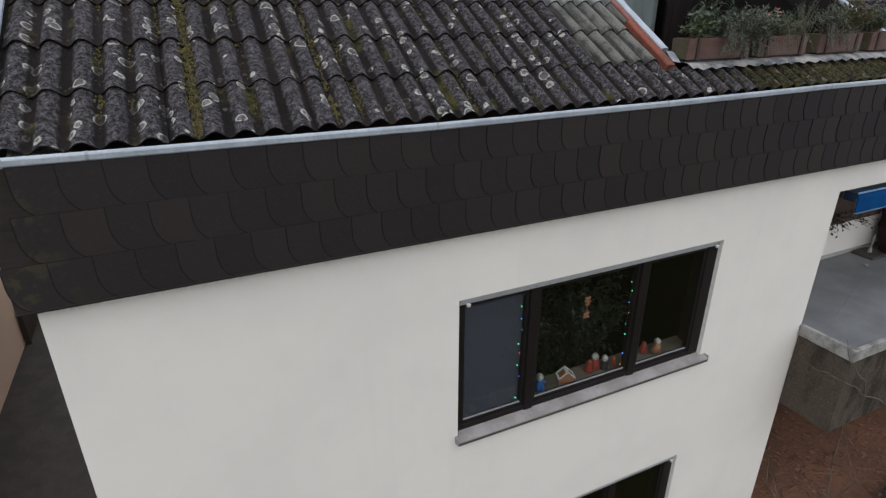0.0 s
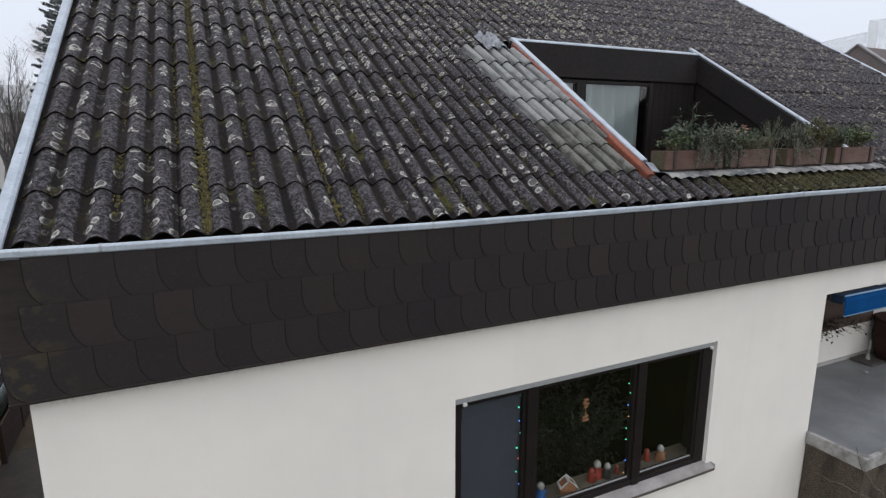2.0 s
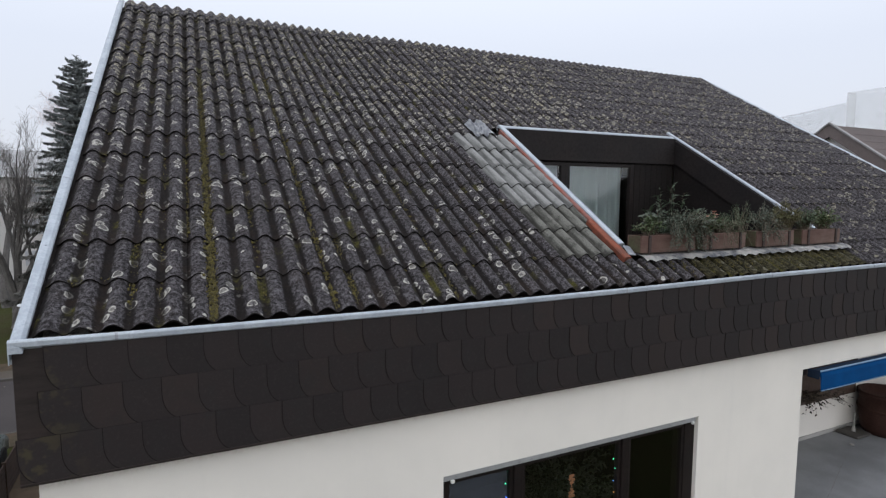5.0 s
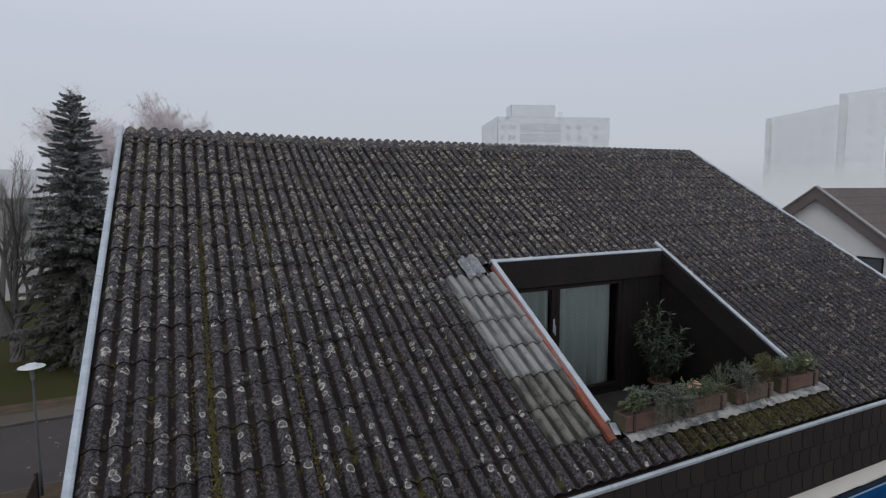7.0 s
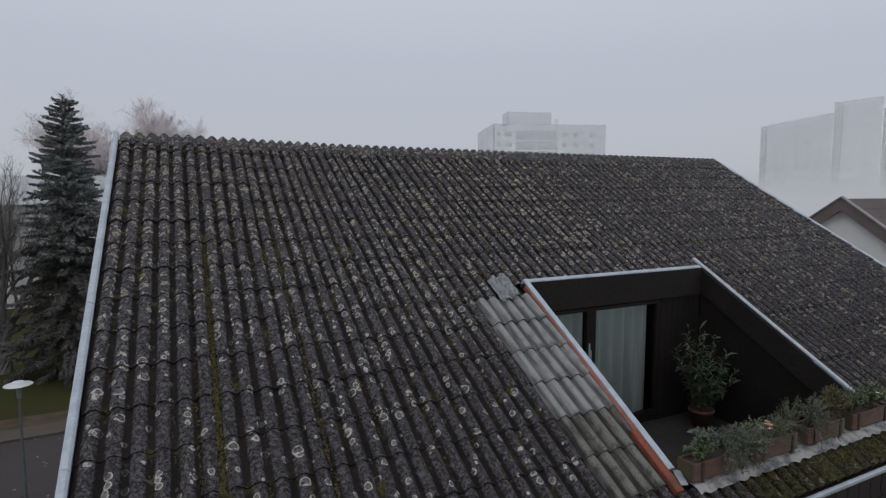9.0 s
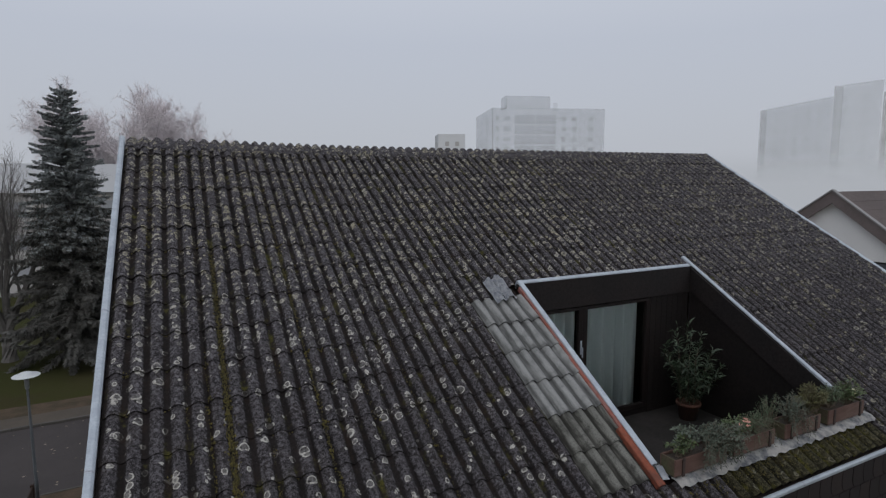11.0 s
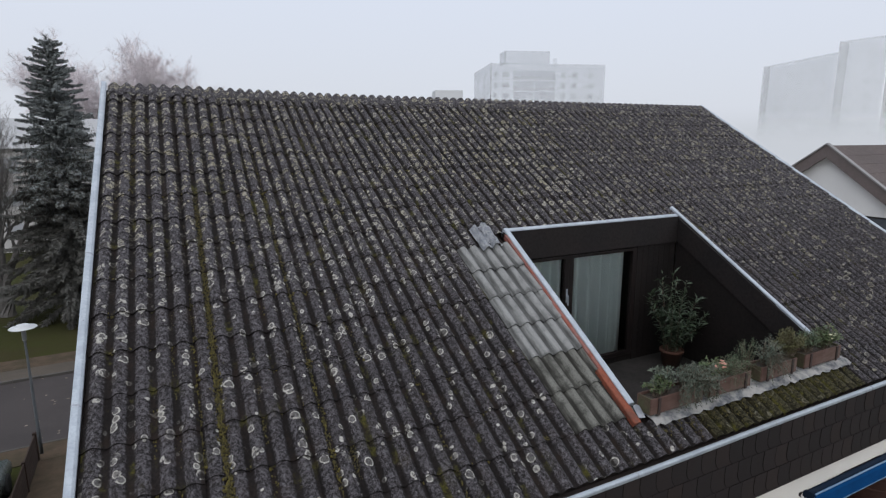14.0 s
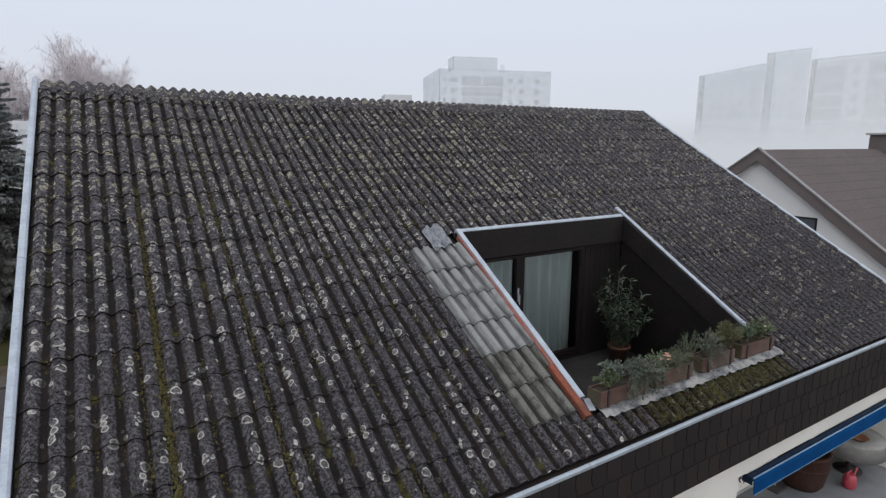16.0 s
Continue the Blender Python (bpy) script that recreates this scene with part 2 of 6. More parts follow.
def shingle_material():
    """Dark brown fibre-cement shingles, each a little different, with ochre lichen towards the open corner."""
    m, t, b = shader("brown_shingle")
    w, o = place(t, True), place(t)
    rnd = t.nodes.new("ShaderNodeObjectInfo").outputs["Random"]
    f, g = clouds(t, w, 60.0, 5.0, 0.7), clouds(t, w, 5.0, 5.0, 0.65)
    col = link_mix(t, rnd, (0.0132, 0.0104, 0.0112), (0.0205, 0.0152, 0.0156))
    red = step(t, calc(t, "FRACT", calc(t, "MULTIPLY", rnd, 7.3)), 0.86, 0.88, 0.0, 0.4)
    col = link_mix(t, red, col, (0.030, 0.0205, 0.0185))
    col = link_mix(t, step(t, g, 0.45, 0.72, 0.0, 0.6), col, (0.016, 0.0145, 0.015))
    col = link_mix(t, step(t, f, 0.5, 0.75, 0.0, 0.5), col, (0.034, 0.029, 0.028))
    sep = t.nodes.new("ShaderNodeSeparateXYZ")
    t.links.new(w, sep.inputs[0])
    edge = step(t, sep.outputs["X"], -1.0, -0.55, 1.0, 0.0)
    patch = calc(t, "MULTIPLY", edge, step(t, clouds(t, w, 7.0, 3.0, 0.6), 0.50, 0.62))
    col = link_mix(t, calc(t, "MULTIPLY", patch, 0.45), col, (0.070, 0.060, 0.026))
    t.links.new(col, b.inputs["Base Color"])
    b.inputs["Roughness"].default_value, b.inputs["Specular IOR Level"].default_value = 0.7, 0.28
    relief(t, b, f, 0.15, 0.002)
    return m


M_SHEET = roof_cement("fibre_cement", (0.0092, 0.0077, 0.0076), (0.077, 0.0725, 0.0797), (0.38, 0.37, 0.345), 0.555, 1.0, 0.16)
# Near-black edge faces paint in the shadow line at each lap
M_SHEETEDGE = surface("sheet_edge_shadow", (0.0060, 0.0052, 0.0048), (0.012, 0.010, 0.009), 0.95, 0.0, 9.0, 60.0, 0.2, 0.001, gloss=0.1)
M_SHEET_NEW = newer_cement("newer_fibre_cement", (0.064, 0.0645, 0.064), (0.210, 0.212, 0.210), 0.36)
M_SHEET_AGED = newer_cement("aging_fibre_cement", (0.022, 0.021, 0.018), (0.135, 0.134, 0.122), 0.6)
M_SHEET_MOSS = roof_cement("mossy_fibre_cement", (0.0075, 0.0068, 0.0045), (0.048, 0.044, 0.026), (0.22, 0.21, 0.17), 0.44, 0.5, 0.2)
M_ZINC = surface("zinc", (0.375, 0.415, 0.465), (0.285, 0.32, 0.368), 0.52, 0.3, 6.0, 45.0, 0.12, 0.002, world_space=True)
M_LEAD = surface("lead_flashing", (0.22, 0.235, 0.27), (0.34, 0.355, 0.385), 0.6, 0.3, 5.0, 30.0, 0.4, 0.006)
M_LEADPATCH = surface("crumpled_lead", (0.30, 0.315, 0.355), (0.50, 0.515, 0.54), 0.55, 0.3, 14.0, 40.0, 0.5, 0.006)
M_ORANGE = surface("red_lead_paint", (0.200, 0.052, 0.034), (0.180, 0.100, 0.092), 0.8, 0.0, 7.0, 30.0, 0.3, world_space=True)
M_RUST = surface("rusty_red_lead", (0.190, 0.046, 0.022), (0.095, 0.034, 0.022), 0.85, 0.0, 9.0, 35.0, 0.4, world_space=True)
M_SLATE = shingle_material()
M_SLATELINE = surface("shingle_joint_shadow", (0.0140, 0.0112, 0.0118), (0.0180, 0.0138, 0.0142), 0.9, 0.0, 6.0, 60.0, 0.1, 0.001, gloss=0.1)
M_RENDER = wall_render()
M_DARKWOOD = surface("dark_stained_wood", (0.020, 0.015, 0.014), (0.028, 0.020, 0.018), 0.7, 0.0, 2.0, 20.0, 0.2, 0.002, grain=(0.2, 1, 1), gloss=0.25)
M_FRAME = surface("brown_window_frame", (0.0095, 0.0072, 0.0072), (0.013, 0.009, 0.0085), 0.5, 0.0, 3.0, 40.0, 0.08, 0.001, gloss=0.2)
M_CONCRETE = surface("concrete", (0.34, 0.335, 0.325), (0.28, 0.275, 0.265), 0.9, 0.0, 2.0, 60.0, 0.3, 0.003)
M_GREYFLOOR = surface("grey_coated_floor", (0.185, 0.19, 0.20), (0.125, 0.128, 0.135), 0.6, 0.0, 1.5, 60.0, 0.1, 0.002)


# ---- mesh helpers ----
def mesh_of(name, verts, faces, material, smooth=False):
    me = bpy.data.meshes.new(name)
    me.from_pydata([tuple(v) for v in verts], [], faces)
    me.materials.append(material)
    if smooth:
        me.polygons.foreach_set("use_smooth", [True] * len(me.polygons))
    me.update()
    return me


def thing(name, place_at=(0, 0, 0), label="", category="", group="", kind="", turn=0):
    ob = new(name)
    ob.empty_display_size = 0.2
    ob.matrix_basis = pose(*place_at, 0, 0, turn)
    return tagged(ob, label, category, group, kind)


def finish(name, bm, material, parent=None, label="", smooth=False):
    bmesh.ops.recalc_face_normals(bm, faces=bm.faces)
    me = bpy.data.meshes.new(name)
    bm.to_mesh(me)
    bm.free()
    me.materials.append(material)
    if smooth:
        me.polygons.foreach_set("use_smooth", [True] * len(me.polygons))
    ob = new(name, me)
    if parent:
        ob.parent = parent
    return tagged(ob, label)


def part(name, bm, material, parent, label="", smooth=False):
    return finish(name, bm, material, parent, label, smooth)


def add_box(bm, lo, hi, bevel=0.0, turn=None):
    g = bmesh.ops.create_cube(bm, size=1.0)["verts"]
    c = [(a + b) / 2 for a, b in zip(lo, hi)]
    s = [abs(b - a) for a, b in zip(lo, hi)]
    for v in g:
        v.co = Vector((v.co.x * s[0], v.co.y * s[1], v.co.z * s[2]))
    if bevel:
        edges = list({e for v in g for e in v.link_edges})
        g = bmesh.ops.bevel(bm, geom=edges, offset=min(bevel, min(s) * 0.45), segments=2, affect="EDGES", profile=0.5)["verts"]
    for v in g:
        v.co = (turn @ v.co if turn else v.co) + Vector(c)
    return g


def box(lo, hi, bevel=0.0, turn=None):
    bm = bmesh.new()
    add_box(bm, lo, hi, bevel, turn)
    return bm


def boxes(*items, bevel=0.0):
    bm = bmesh.new()
    for lo, hi in items:
        add_box(bm, lo, hi, bevel)
    return bm


def prism(profile, axis, a, b):
    """A closed profile drawn out along an axis ('x': profile in y, z; 'y': in x, z; 'z': in x, y)."""
    bm = bmesh.new()
    def at(p, s):
        return {"x": (s, p[0], p[1]), "y": (p[0], s, p[1]), "z": (p[0], p[1], s)}[axis]
    v0 = [bm.verts.new(at(p, a)) for p in profile]
    v1 = [bm.verts.new(at(p, b)) for p in profile]
    n = len(profile)
    bm.faces.new(v0)
    bm.faces.new(v1[::-1])
    for i in range(n):
        bm.faces.new((v0[i], v1[i], v1[(i + 1) % n], v0[(i + 1) % n]))
    return bm


def sweep(bm, points, radii, sides=6):
    """A tapered tube along points."""
    rings = []
    for i, p in enumerate(points):
        p = Vector(p)
        d = Vector(points[min(i + 1, len(points) - 1)]) - Vector(points[max(i - 1, 0)])
        q = d.to_track_quat("Z", "Y") if d.length > 1e-6 else Vector((0, 0, 1)).to_track_quat("Z", "Y")
        rings.append([bm.verts.new(p + q @ Vector((radii[i] * math.cos(2 * math.pi * k / sides), radii[i] * math.sin(2 * math.pi * k / sides), 0))) for k in range(sides)])
    for r0, r1 in zip(rings, rings[1:]):
        for k in range(sides):
            bm.faces.new((r0[k], r0[(k + 1) % sides], r1[(k + 1) % sides], r1[k]))
    bm.faces.new(rings[0][::-1])
    bm.faces.new(rings[-1])


def lathe(profile, sides=24):
    """A turned body round z from (radius, height) pairs."""
    bm = bmesh.new()
    rings = [[bm.verts.new((r * math.cos(2 * math.pi * k / sides), r * math.sin(2 * math.pi * k / sides), z)) for k in range(sides)] for r, z in profile]
    for r0, r1 in zip(rings, rings[1:]):
        for k in range(sides):
            bm.faces.new((r0[k], r0[(k + 1) % sides], r1[(k + 1) % sides], r1[k]))
    bm.faces.new(rings[0][::-1])
    bm.faces.new(rings[-1])
    return bm


# ---- the house's measures ----
SLOPE = 0.585
PITCH = math.atan(SLOPE)
EAVE_Y, RIDGE_Y = 3.665, 10.50
FASCIA_Y, WALL_Y = 3.59, 3.70
LEFT, RIGHT = -0.93, 12.85


def roof_z(y):
    return 4.802 + SLOPE * y


def skew(x):
    """The roof's edge runs slightly out of square towards its open side."""
    u = min(max((3.4 - x) / 3.2, 0.0), 1.0)
    return 0.044 * u * u * (3 - 2 * u)


def sag(x, y):
    """The old roof has settled a little between its gables, most at the ridge."""
    u, v = min(max((x + 0.9) / 4.2, 0.0), 1.0), min(max((x - 8.0) / 5.0, 0.0), 1.0)
    w = min(max((y - EAVE_Y) / (RIDGE_Y - EAVE_Y), 0.0), 1.0)
    return -(0.055 * u * u * (3 - 2 * u) - 0.020 * v) * (0.2 + 0.8 * w)


def slant(x, y):
    return x + skew(x) * (y - EAVE_Y)


# ---- ground, street and setting ----
def grass_material():
    m, t, b = shader("winter_grass")
    p = place(t, True)
    a, f = clouds(t, p, 0.35, 5.0), clouds(t, p, 14.0, 6.0, 0.75)
    col = link_mix(t, step(t, a, 0.35, 0.65), (0.031, 0.036, 0.009), (0.033, 0.029, 0.012))
    col = link_mix(t, step(t, f, 0.45, 0.7), col, (0.045, 0.045, 0.016))
    t.links.new(col, b.inputs["Base Color"])
    b.inputs["Roughness"].default_value, b.inputs["Specular IOR Level"].default_value = 0.95, 0.1
    relief(t, b, f, 0.8, 0.05)
    return m


def litter_material():
    m, t, b = shader("red_leaf_litter")
    p = place(t, True)
    a, f, v = clouds(t, p, 1.1, 5.0), clouds(t, p, 30.0, 6.0, 0.7), cells(t, p, 22.0)
    col = link_mix(t, step(t, a, 0.35, 0.65), (0.19, 0.084, 0.046), (0.135, 0.066, 0.040))
    col = link_mix(t, step(t, f, 0.45, 0.7, 0, 0.7), col, (0.09, 0.05, 0.035))
    t.links.new(col, b.inputs["Base Color"])
    b.inputs["Roughness"].default_value = 0.9
    relief(t, b, v.outputs["Distance"], 0.4, 0.02)
    return m


def aggregate_material():
    """Washed concrete: brown and grey pebbles in dark weathered mortar."""
    m, t, b = shader("exposed_aggregate")
    p = place(t, True)
    v = cells(t, p, 85.0)
    pick = t.nodes.new("ShaderNodeSeparateColor")
    t.links.new(v.outputs["Color"], pick.inputs[0])
    col = link_mix(t, pick.outputs["Red"], (0.105, 0.083, 0.062), (0.195, 0.158, 0.122))
    col = link_mix(t, step(t, v.outputs["Distance"], 0.30, 0.55, 0.0, 0.8), col, (0.058, 0.048, 0.038))
    col = link_mix(t, step(t, clouds(t, stretch(t, p, 1, 1, 0.4), 3.0, 5.0), 0.42, 0.60, 0.0, 0.85), col, (0.036, 0.028, 0.022))
    col = link_mix(t, step(t, clouds(t, p, 9.0, 5.0, 0.7), 0.54, 0.72, 0.0, 0.6), col, (0.135, 0.120, 0.094))
    t.links.new(col, b.inputs["Base Color"])
    b.inputs["Roughness"].default_value, b.inputs["Specular IOR Level"].default_value = 0.92, 0.2
    relief(t, b, calc(t, "MULTIPLY", v.outputs["Distance"], -1.0), 1.0, 0.02)
    return m


M_GRASS, M_LITTER = grass_material(), litter_material()
M_ASPHALT = surface("wet_asphalt", (0.046, 0.0395, 0.0395), (0.036, 0.0315, 0.0315), 0.85, 0.0, 0.5, 70.0, 0.25, 0.004, world_space=True, gloss=0.25)
M_PAVING = surface("pavement_slabs", (0.062, 0.049, 0.037), (0.045, 0.036, 0.028), 0.9, 0.0, 0.6, 40.0, 0.25, 0.004, world_space=True)
M_KERB = surface("kerbstone", (0.055, 0.050, 0.045), (0.040, 0.037, 0.034), 0.85, 0.0, 1.5, 40.0, 0.25, 0.004, spread=0.12)
M_VERGESOIL = surface("leafy_brown_earth", (0.080, 0.058, 0.042), (0.046, 0.040, 0.026), 0.95, 0.0, 1.4, 26.0, 0.7, 0.02, world_space=True, gloss=0.1)
M_YARD = surface("damp_yard", (0.036, 0.027, 0.021), (0.016, 0.0135, 0.012), 0.85, 0.0, 2.2, 35.0, 0.4, 0.006, world_space=True)
M_PEACH = surface("peach_render", (0.47, 0.33, 0.24), (0.43, 0.30, 0.22), 0.93, 0.0, 0.7, 90.0, 0.3, 0.003, world_space=True)
M_AGGREGATE = aggregate_material()

ROAD_TURN = 2.0   # the street runs a little askew to the house


def lawn():
    n, half = 60, 900.0
    xs = [math.copysign(abs(u) ** 2.2, u) * half for u in np.linspace(-1, 1, n + 1)]
    verts = [(x, y + 15, 0.0) for y in xs for x in xs]
    faces = [(j * (n + 1) + i, j * (n + 1) + i + 1, (j + 1) * (n + 1) + i + 1, (j + 1) * (n + 1) + i) for j in range(n) for i in range(n)]
    ob = new("ground", mesh_of("ground", verts, faces, M_GRASS))
    return tagged(ob, "damp winter grass ground reaching into the fog", "ground", kind="structure")


lawn()


STREET = pose(-4.3, 21.8, 0, 0, 0, ROAD_TURN)


def street():
    for name, lo, hi, mat, label, cat in (
            ("road", (-90, 0.0, -0.2), (60, 6.4, 0.012), M_ASPHALT, "dark damp asphalt street with scattered leaves", "road"),
            ("pavement", (-90, 6.55, -0.2), (60, 7.75, 0.10), M_PAVING, "brownish paved footpath along the street", "pavement"),
            ("verge_strip", (-90, -1.3, -0.2), (60, -0.10, 0.03), M_VERGESOIL, "bare brown earth strip strewn with dead leaves", "soil")):
        ob = finish(name, box(lo, hi, 0.01), mat)
        ob.matrix_basis = STREET
        tagged(ob, label, cat, kind="structure")
    for y0, w, top in ((-0.10, 0.10, 0.045), (6.4, 0.15, 0.115)):
        kerb = thing("kerb", (0, 0, 0), "row of grey concrete kerbstones", "kerb", kind="structure")
        kerb.matrix_basis = STREET
        stone = finish("kerbstone", box((-0.49, 0, -0.15), (0.49, w, top), 0.015), M_KERB, kerb)
        stone.location = (-14, y0, 0)
        for i in range(1, 36):
            o = new("kerbstone", stone.data)
            o.parent, o.location = kerb, (-14 + i, y0, random.uniform(-0.004, 0.004))


street()

yard = finish("yard", box((-4.2, -3.0, -0.1), (LEFT + 0.05, 15.6, 0.018)), M_YARD)
garden_soil = finish("garden_soil", box((-4.2, 15.6, -0.1), (16.0, 20.6, 0.022)), M_VERGESOIL)
tagged(garden_soil, "bare brown earth with dead leaves beside the fence", "soil", kind="structure")
tagged(yard, "damp dark asphalt yard beside the house", "yard", kind="structure")
bed = finish("leaf_bed", box((6.85, 1.2, -0.1), (16.0, 8.0, 0.03)), M_LITTER)
tagged(bed, "red-brown ground covered with fallen leaves", "ground", kind="structure")


def garage():
    g = thing("garage", (0, 0, 0), "peach rendered flat-roofed garage beside the yard", "garage")
    part("wall", box((-8.2, 5.0, 0), (-4.2, 15.1, 2.75)), M_PEACH, g)
    part("roof", box((-8.3, 4.9, 2.75), (-4.14, 15.16, 2.9), 0.02), M_ZINC, g, "grey metal roof edge")


garage()

strip = finish("planting_strip", box((-90, 7.78, -0.1), (60, 9.3, 0.05)), M_VERGESOIL)
strip.matrix_basis = STREET
tagged(strip, "bare brown soil strip behind the footpath", "soil", kind="structure")


def fallen_leaves():
    rnd = random.Random(9)
    v, f = [], []
    for _ in range(150):
        x, y = rnd.uniform(-14, 2), rnd.uniform(0.1, 6.3)
        q = STREET @ Vector((x, y, 0.016))
        a = rnd.uniform(0, 6.3)
        b = len(v)
        s = rnd.uniform(0.03, 0.075)
        v.extend([q + Vector((math.cos(a) * s, math.sin(a) * s, 0)), q + Vector((-math.sin(a) * s * 0.6, math.cos(a) * s * 0.6, 0.008)), q - Vector((math.cos(a) * s, math.sin(a) * s, -0.004)), q + Vector((math.sin(a) * s * 0.6, -math.cos(a) * s * 0.6, 0.006))])
        f.append((b, b + 1, b + 2, b + 3))
    o = new("fallen_leaves", mesh_of("fallen_leaves", v, f, M_DEADLEAF))
    tagged(o, "scattered pale fallen leaves on the street", "leaves", kind="stuff")


M_REDLEAF = leaf_material("red_brown_leaves", (0.105, 0.052, 0.034), (0.205, 0.100, 0.060), 0.9)


def leaf_litter():
    rnd = random.Random(19)
    v, f = [], []
    for _ in range(5200):
        x, y = rnd.uniform(6.9, 13.5), rnd.uniform(1.3, 7.9)
        a, s = rnd.uniform(0, 6.3), rnd.uniform(0.025, 0.06)
        b = len(v)
        for k, r in ((0, 1.0), (1, 0.6), (2, 1.0), (3, 0.6)):
            v.append((x + math.cos(a + k * 1.571) * s * r, y + math.sin(a + k * 1.571) * s * r, 0.034 + rnd.uniform(0.0, 0.03)))
        f.append((b, b + 1, b + 2, b + 3))
    o = new("leaf_litter", mesh_of("leaf_litter", v, f, M_REDLEAF))
    tagged(o, "red-brown fallen leaves covering the bed", "leaves", kind="stuff")


leaf_litter()
M_DEADLEAF = leaf_material("dead_leaves", (0.10, 0.075, 0.05), (0.24, 0.20, 0.16), 0.9)
fallen_leaves()


M_FENCE = surface("brown_fence_boards", (0.036, 0.023, 0.018), (0.025, 0.017, 0.014), 0.85, 0.0, 2.0, 20.0, 0.2, 0.003, gloss=0.2)


def fence():
    f = thing("fence", (-4.12, 15.05, 0), "low dark brown wooden board fence", "fence")
    for i in range(4):
        part("post", box((-0.05, i * 1.85 - 0.05, 0), (0.05, i * 1.85 + 0.05, 0.98), 0.01), M_FENCE, f)
    for i in range(3):
        for k in range(6):
            part("board", box((-0.02, i * 1.85 + 0.05, 0.05 + k * 0.15), (0.02, i * 1.85 + 1.80, 0.188 + k * 0.15), 0.006), M_FENCE, f)


fence()


def street_lamp():
    m_pole = surface("galvanised_steel", (0.085, 0.095, 0.105), (0.065, 0.074, 0.083), 0.7, 0.2, 2.0, 30.0, 0.05)
    m_disc = surface("white_enamel", (0.50, 0.52, 0.54), (0.42, 0.44, 0.46), 0.5, 0.0, 2.0, 30.0, 0.05)
    m_lens = surface("frosted_plastic", (0.16, 0.17, 0.18), (0.13, 0.14, 0.15), 0.4, 0.0, 3.0, 30.0, 0.03)
    s = thing("street_lamp", (-4.08, 21.02, 0.022), "grey steel street lamp with a flat white disc head", "lamp")
    part("pole", lathe([(0.055, 0), (0.055, 0.9), (0.045, 0.95), (0.034, 3.88), (0.03, 3.92)], 14), m_pole, s, smooth=True)
    part("neck", lathe([(0.045, 3.88), (0.060, 3.92), (0.066, 4.18), (0.085, 4.28)], 16), m_lens, s, "frosted lamp neck", smooth=True)
    part("disc", lathe([(0.12, 4.27), (0.36, 4.295), (0.375, 4.305), (0.36, 4.32), (0.20, 4.345), (0.17, 4.39), (0.15, 4.405), (0.03, 4.41)], 40), m_disc, s, "flat white reflector disc", smooth=True)


street_lamp()


# ---- the house: walls ----
W_X0, W_X1, W_Z0, W_Z1 = 1.90, 5.005, 3.985, 5.42          # upper window
L_X0, L_X1, L_Z0, L_Z1 = 1.90, 4.985, 1.05, 2.515         # lower window
BALC_X, BALC_TOP, BALC_Z = 6.81, 5.70, 3.90              # loggia balcony beside the window


# Near-black colour puts the unlit room's darkness into its surfaces
M_INNER = surface("painted_room_dark", (0.008, 0.007, 0.006), (0.006, 0.0055, 0.005), 0.9, 0.0, 1.0, 40.0, 0.1, gloss=0.1)


def shear(ob, x):
    """Lets a part follow the roof edge's slight skew."""
    for v in ob.data.vertices:
        v.co.x += skew(x) * (min(v.co.y, RIDGE_Y) - EAVE_Y)
    return ob


def house_walls():
    y0, y1 = WALL_Y, WALL_Y + 0.30
    front = boxes(((LEFT, y0, 0), (W_X0, y1, 6.85)), ((W_X1, y0, 0), (BALC_X, y1, 6.85)),
                  ((W_X0, y0, W_Z1), (W_X1, y1, 6.85)), ((W_X0, y0, L_Z1), (W_X1, y1, W_Z0)), ((W_X0, y0, 0), (W_X1, y1, L_Z0)),
                  ((L_X1, y0 + 0.001, L_Z0), (W_X1, y1, L_Z1)),
                  ((BALC_X, y0, BALC_TOP), (RIGHT - 0.1, y1, 6.85)), ((RIGHT - 0.4, y0, 0), (RIGHT - 0.1, y1, BALC_TOP)))
    tagged(finish("wall_south", front, M_RENDER), "off-white rendered house wall", "wall", kind="structure")
    gable = [(3.98, 0), (16.9, 0), (16.9, 6.6), (RIDGE_Y, roof_z(RIDGE_Y) - 0.2), (3.98, 6.85)]
    tagged(shear(finish("wall_west", prism(gable, "x", LEFT, LEFT + 0.3), M_RENDER), LEFT), "off-white rendered gable wall", "wall", kind="structure")
    tagged(finish("wall_east", prism(gable, "x", RIGHT - 0.4, RIGHT - 0.1), M_RENDER), "off-white rendered gable wall", "wall", kind="structure")
    tagged(finish("wall_north", box((LEFT + 0.35, 16.6, 0), (RIGHT - 0.4, 16.9, 6.5)), M_RENDER), "off-white rendered back wall", "wall", kind="structure")
    tagged(finish("floor", boxes(((LEFT + 0.65, 4.0, 3.0), (BALC_X, 16.6, 3.2)), ((LEFT + 0.65, 4.0, 5.75), (RIGHT - 0.4, 16.6, 5.95)), ((LEFT + 0.65, 4.0, 0.0), (BALC_X, 16.6, 0.1)), ((BALC_X, 5.06, 2.8), (RIGHT - 0.4, 16.6, 3.0))), M_INNER), "floors inside the house, painted dark for the unlit room", "floor", kind="structure")
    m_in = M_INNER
    tagged(finish("room_wall", boxes(((LEFT + 0.65, 7.0, 0.1), (BALC_X, 7.1, 3.0)), ((LEFT + 0.65, 7.0, 3.2), (BALC_X, 7.1, 5.75))), m_in), "inner room wall, painted dark for the unlit room", "wall", kind="structure")


house_walls()

# ---- fascia of overlapping shingles ----
M_BOARD = M_DARKWOOD


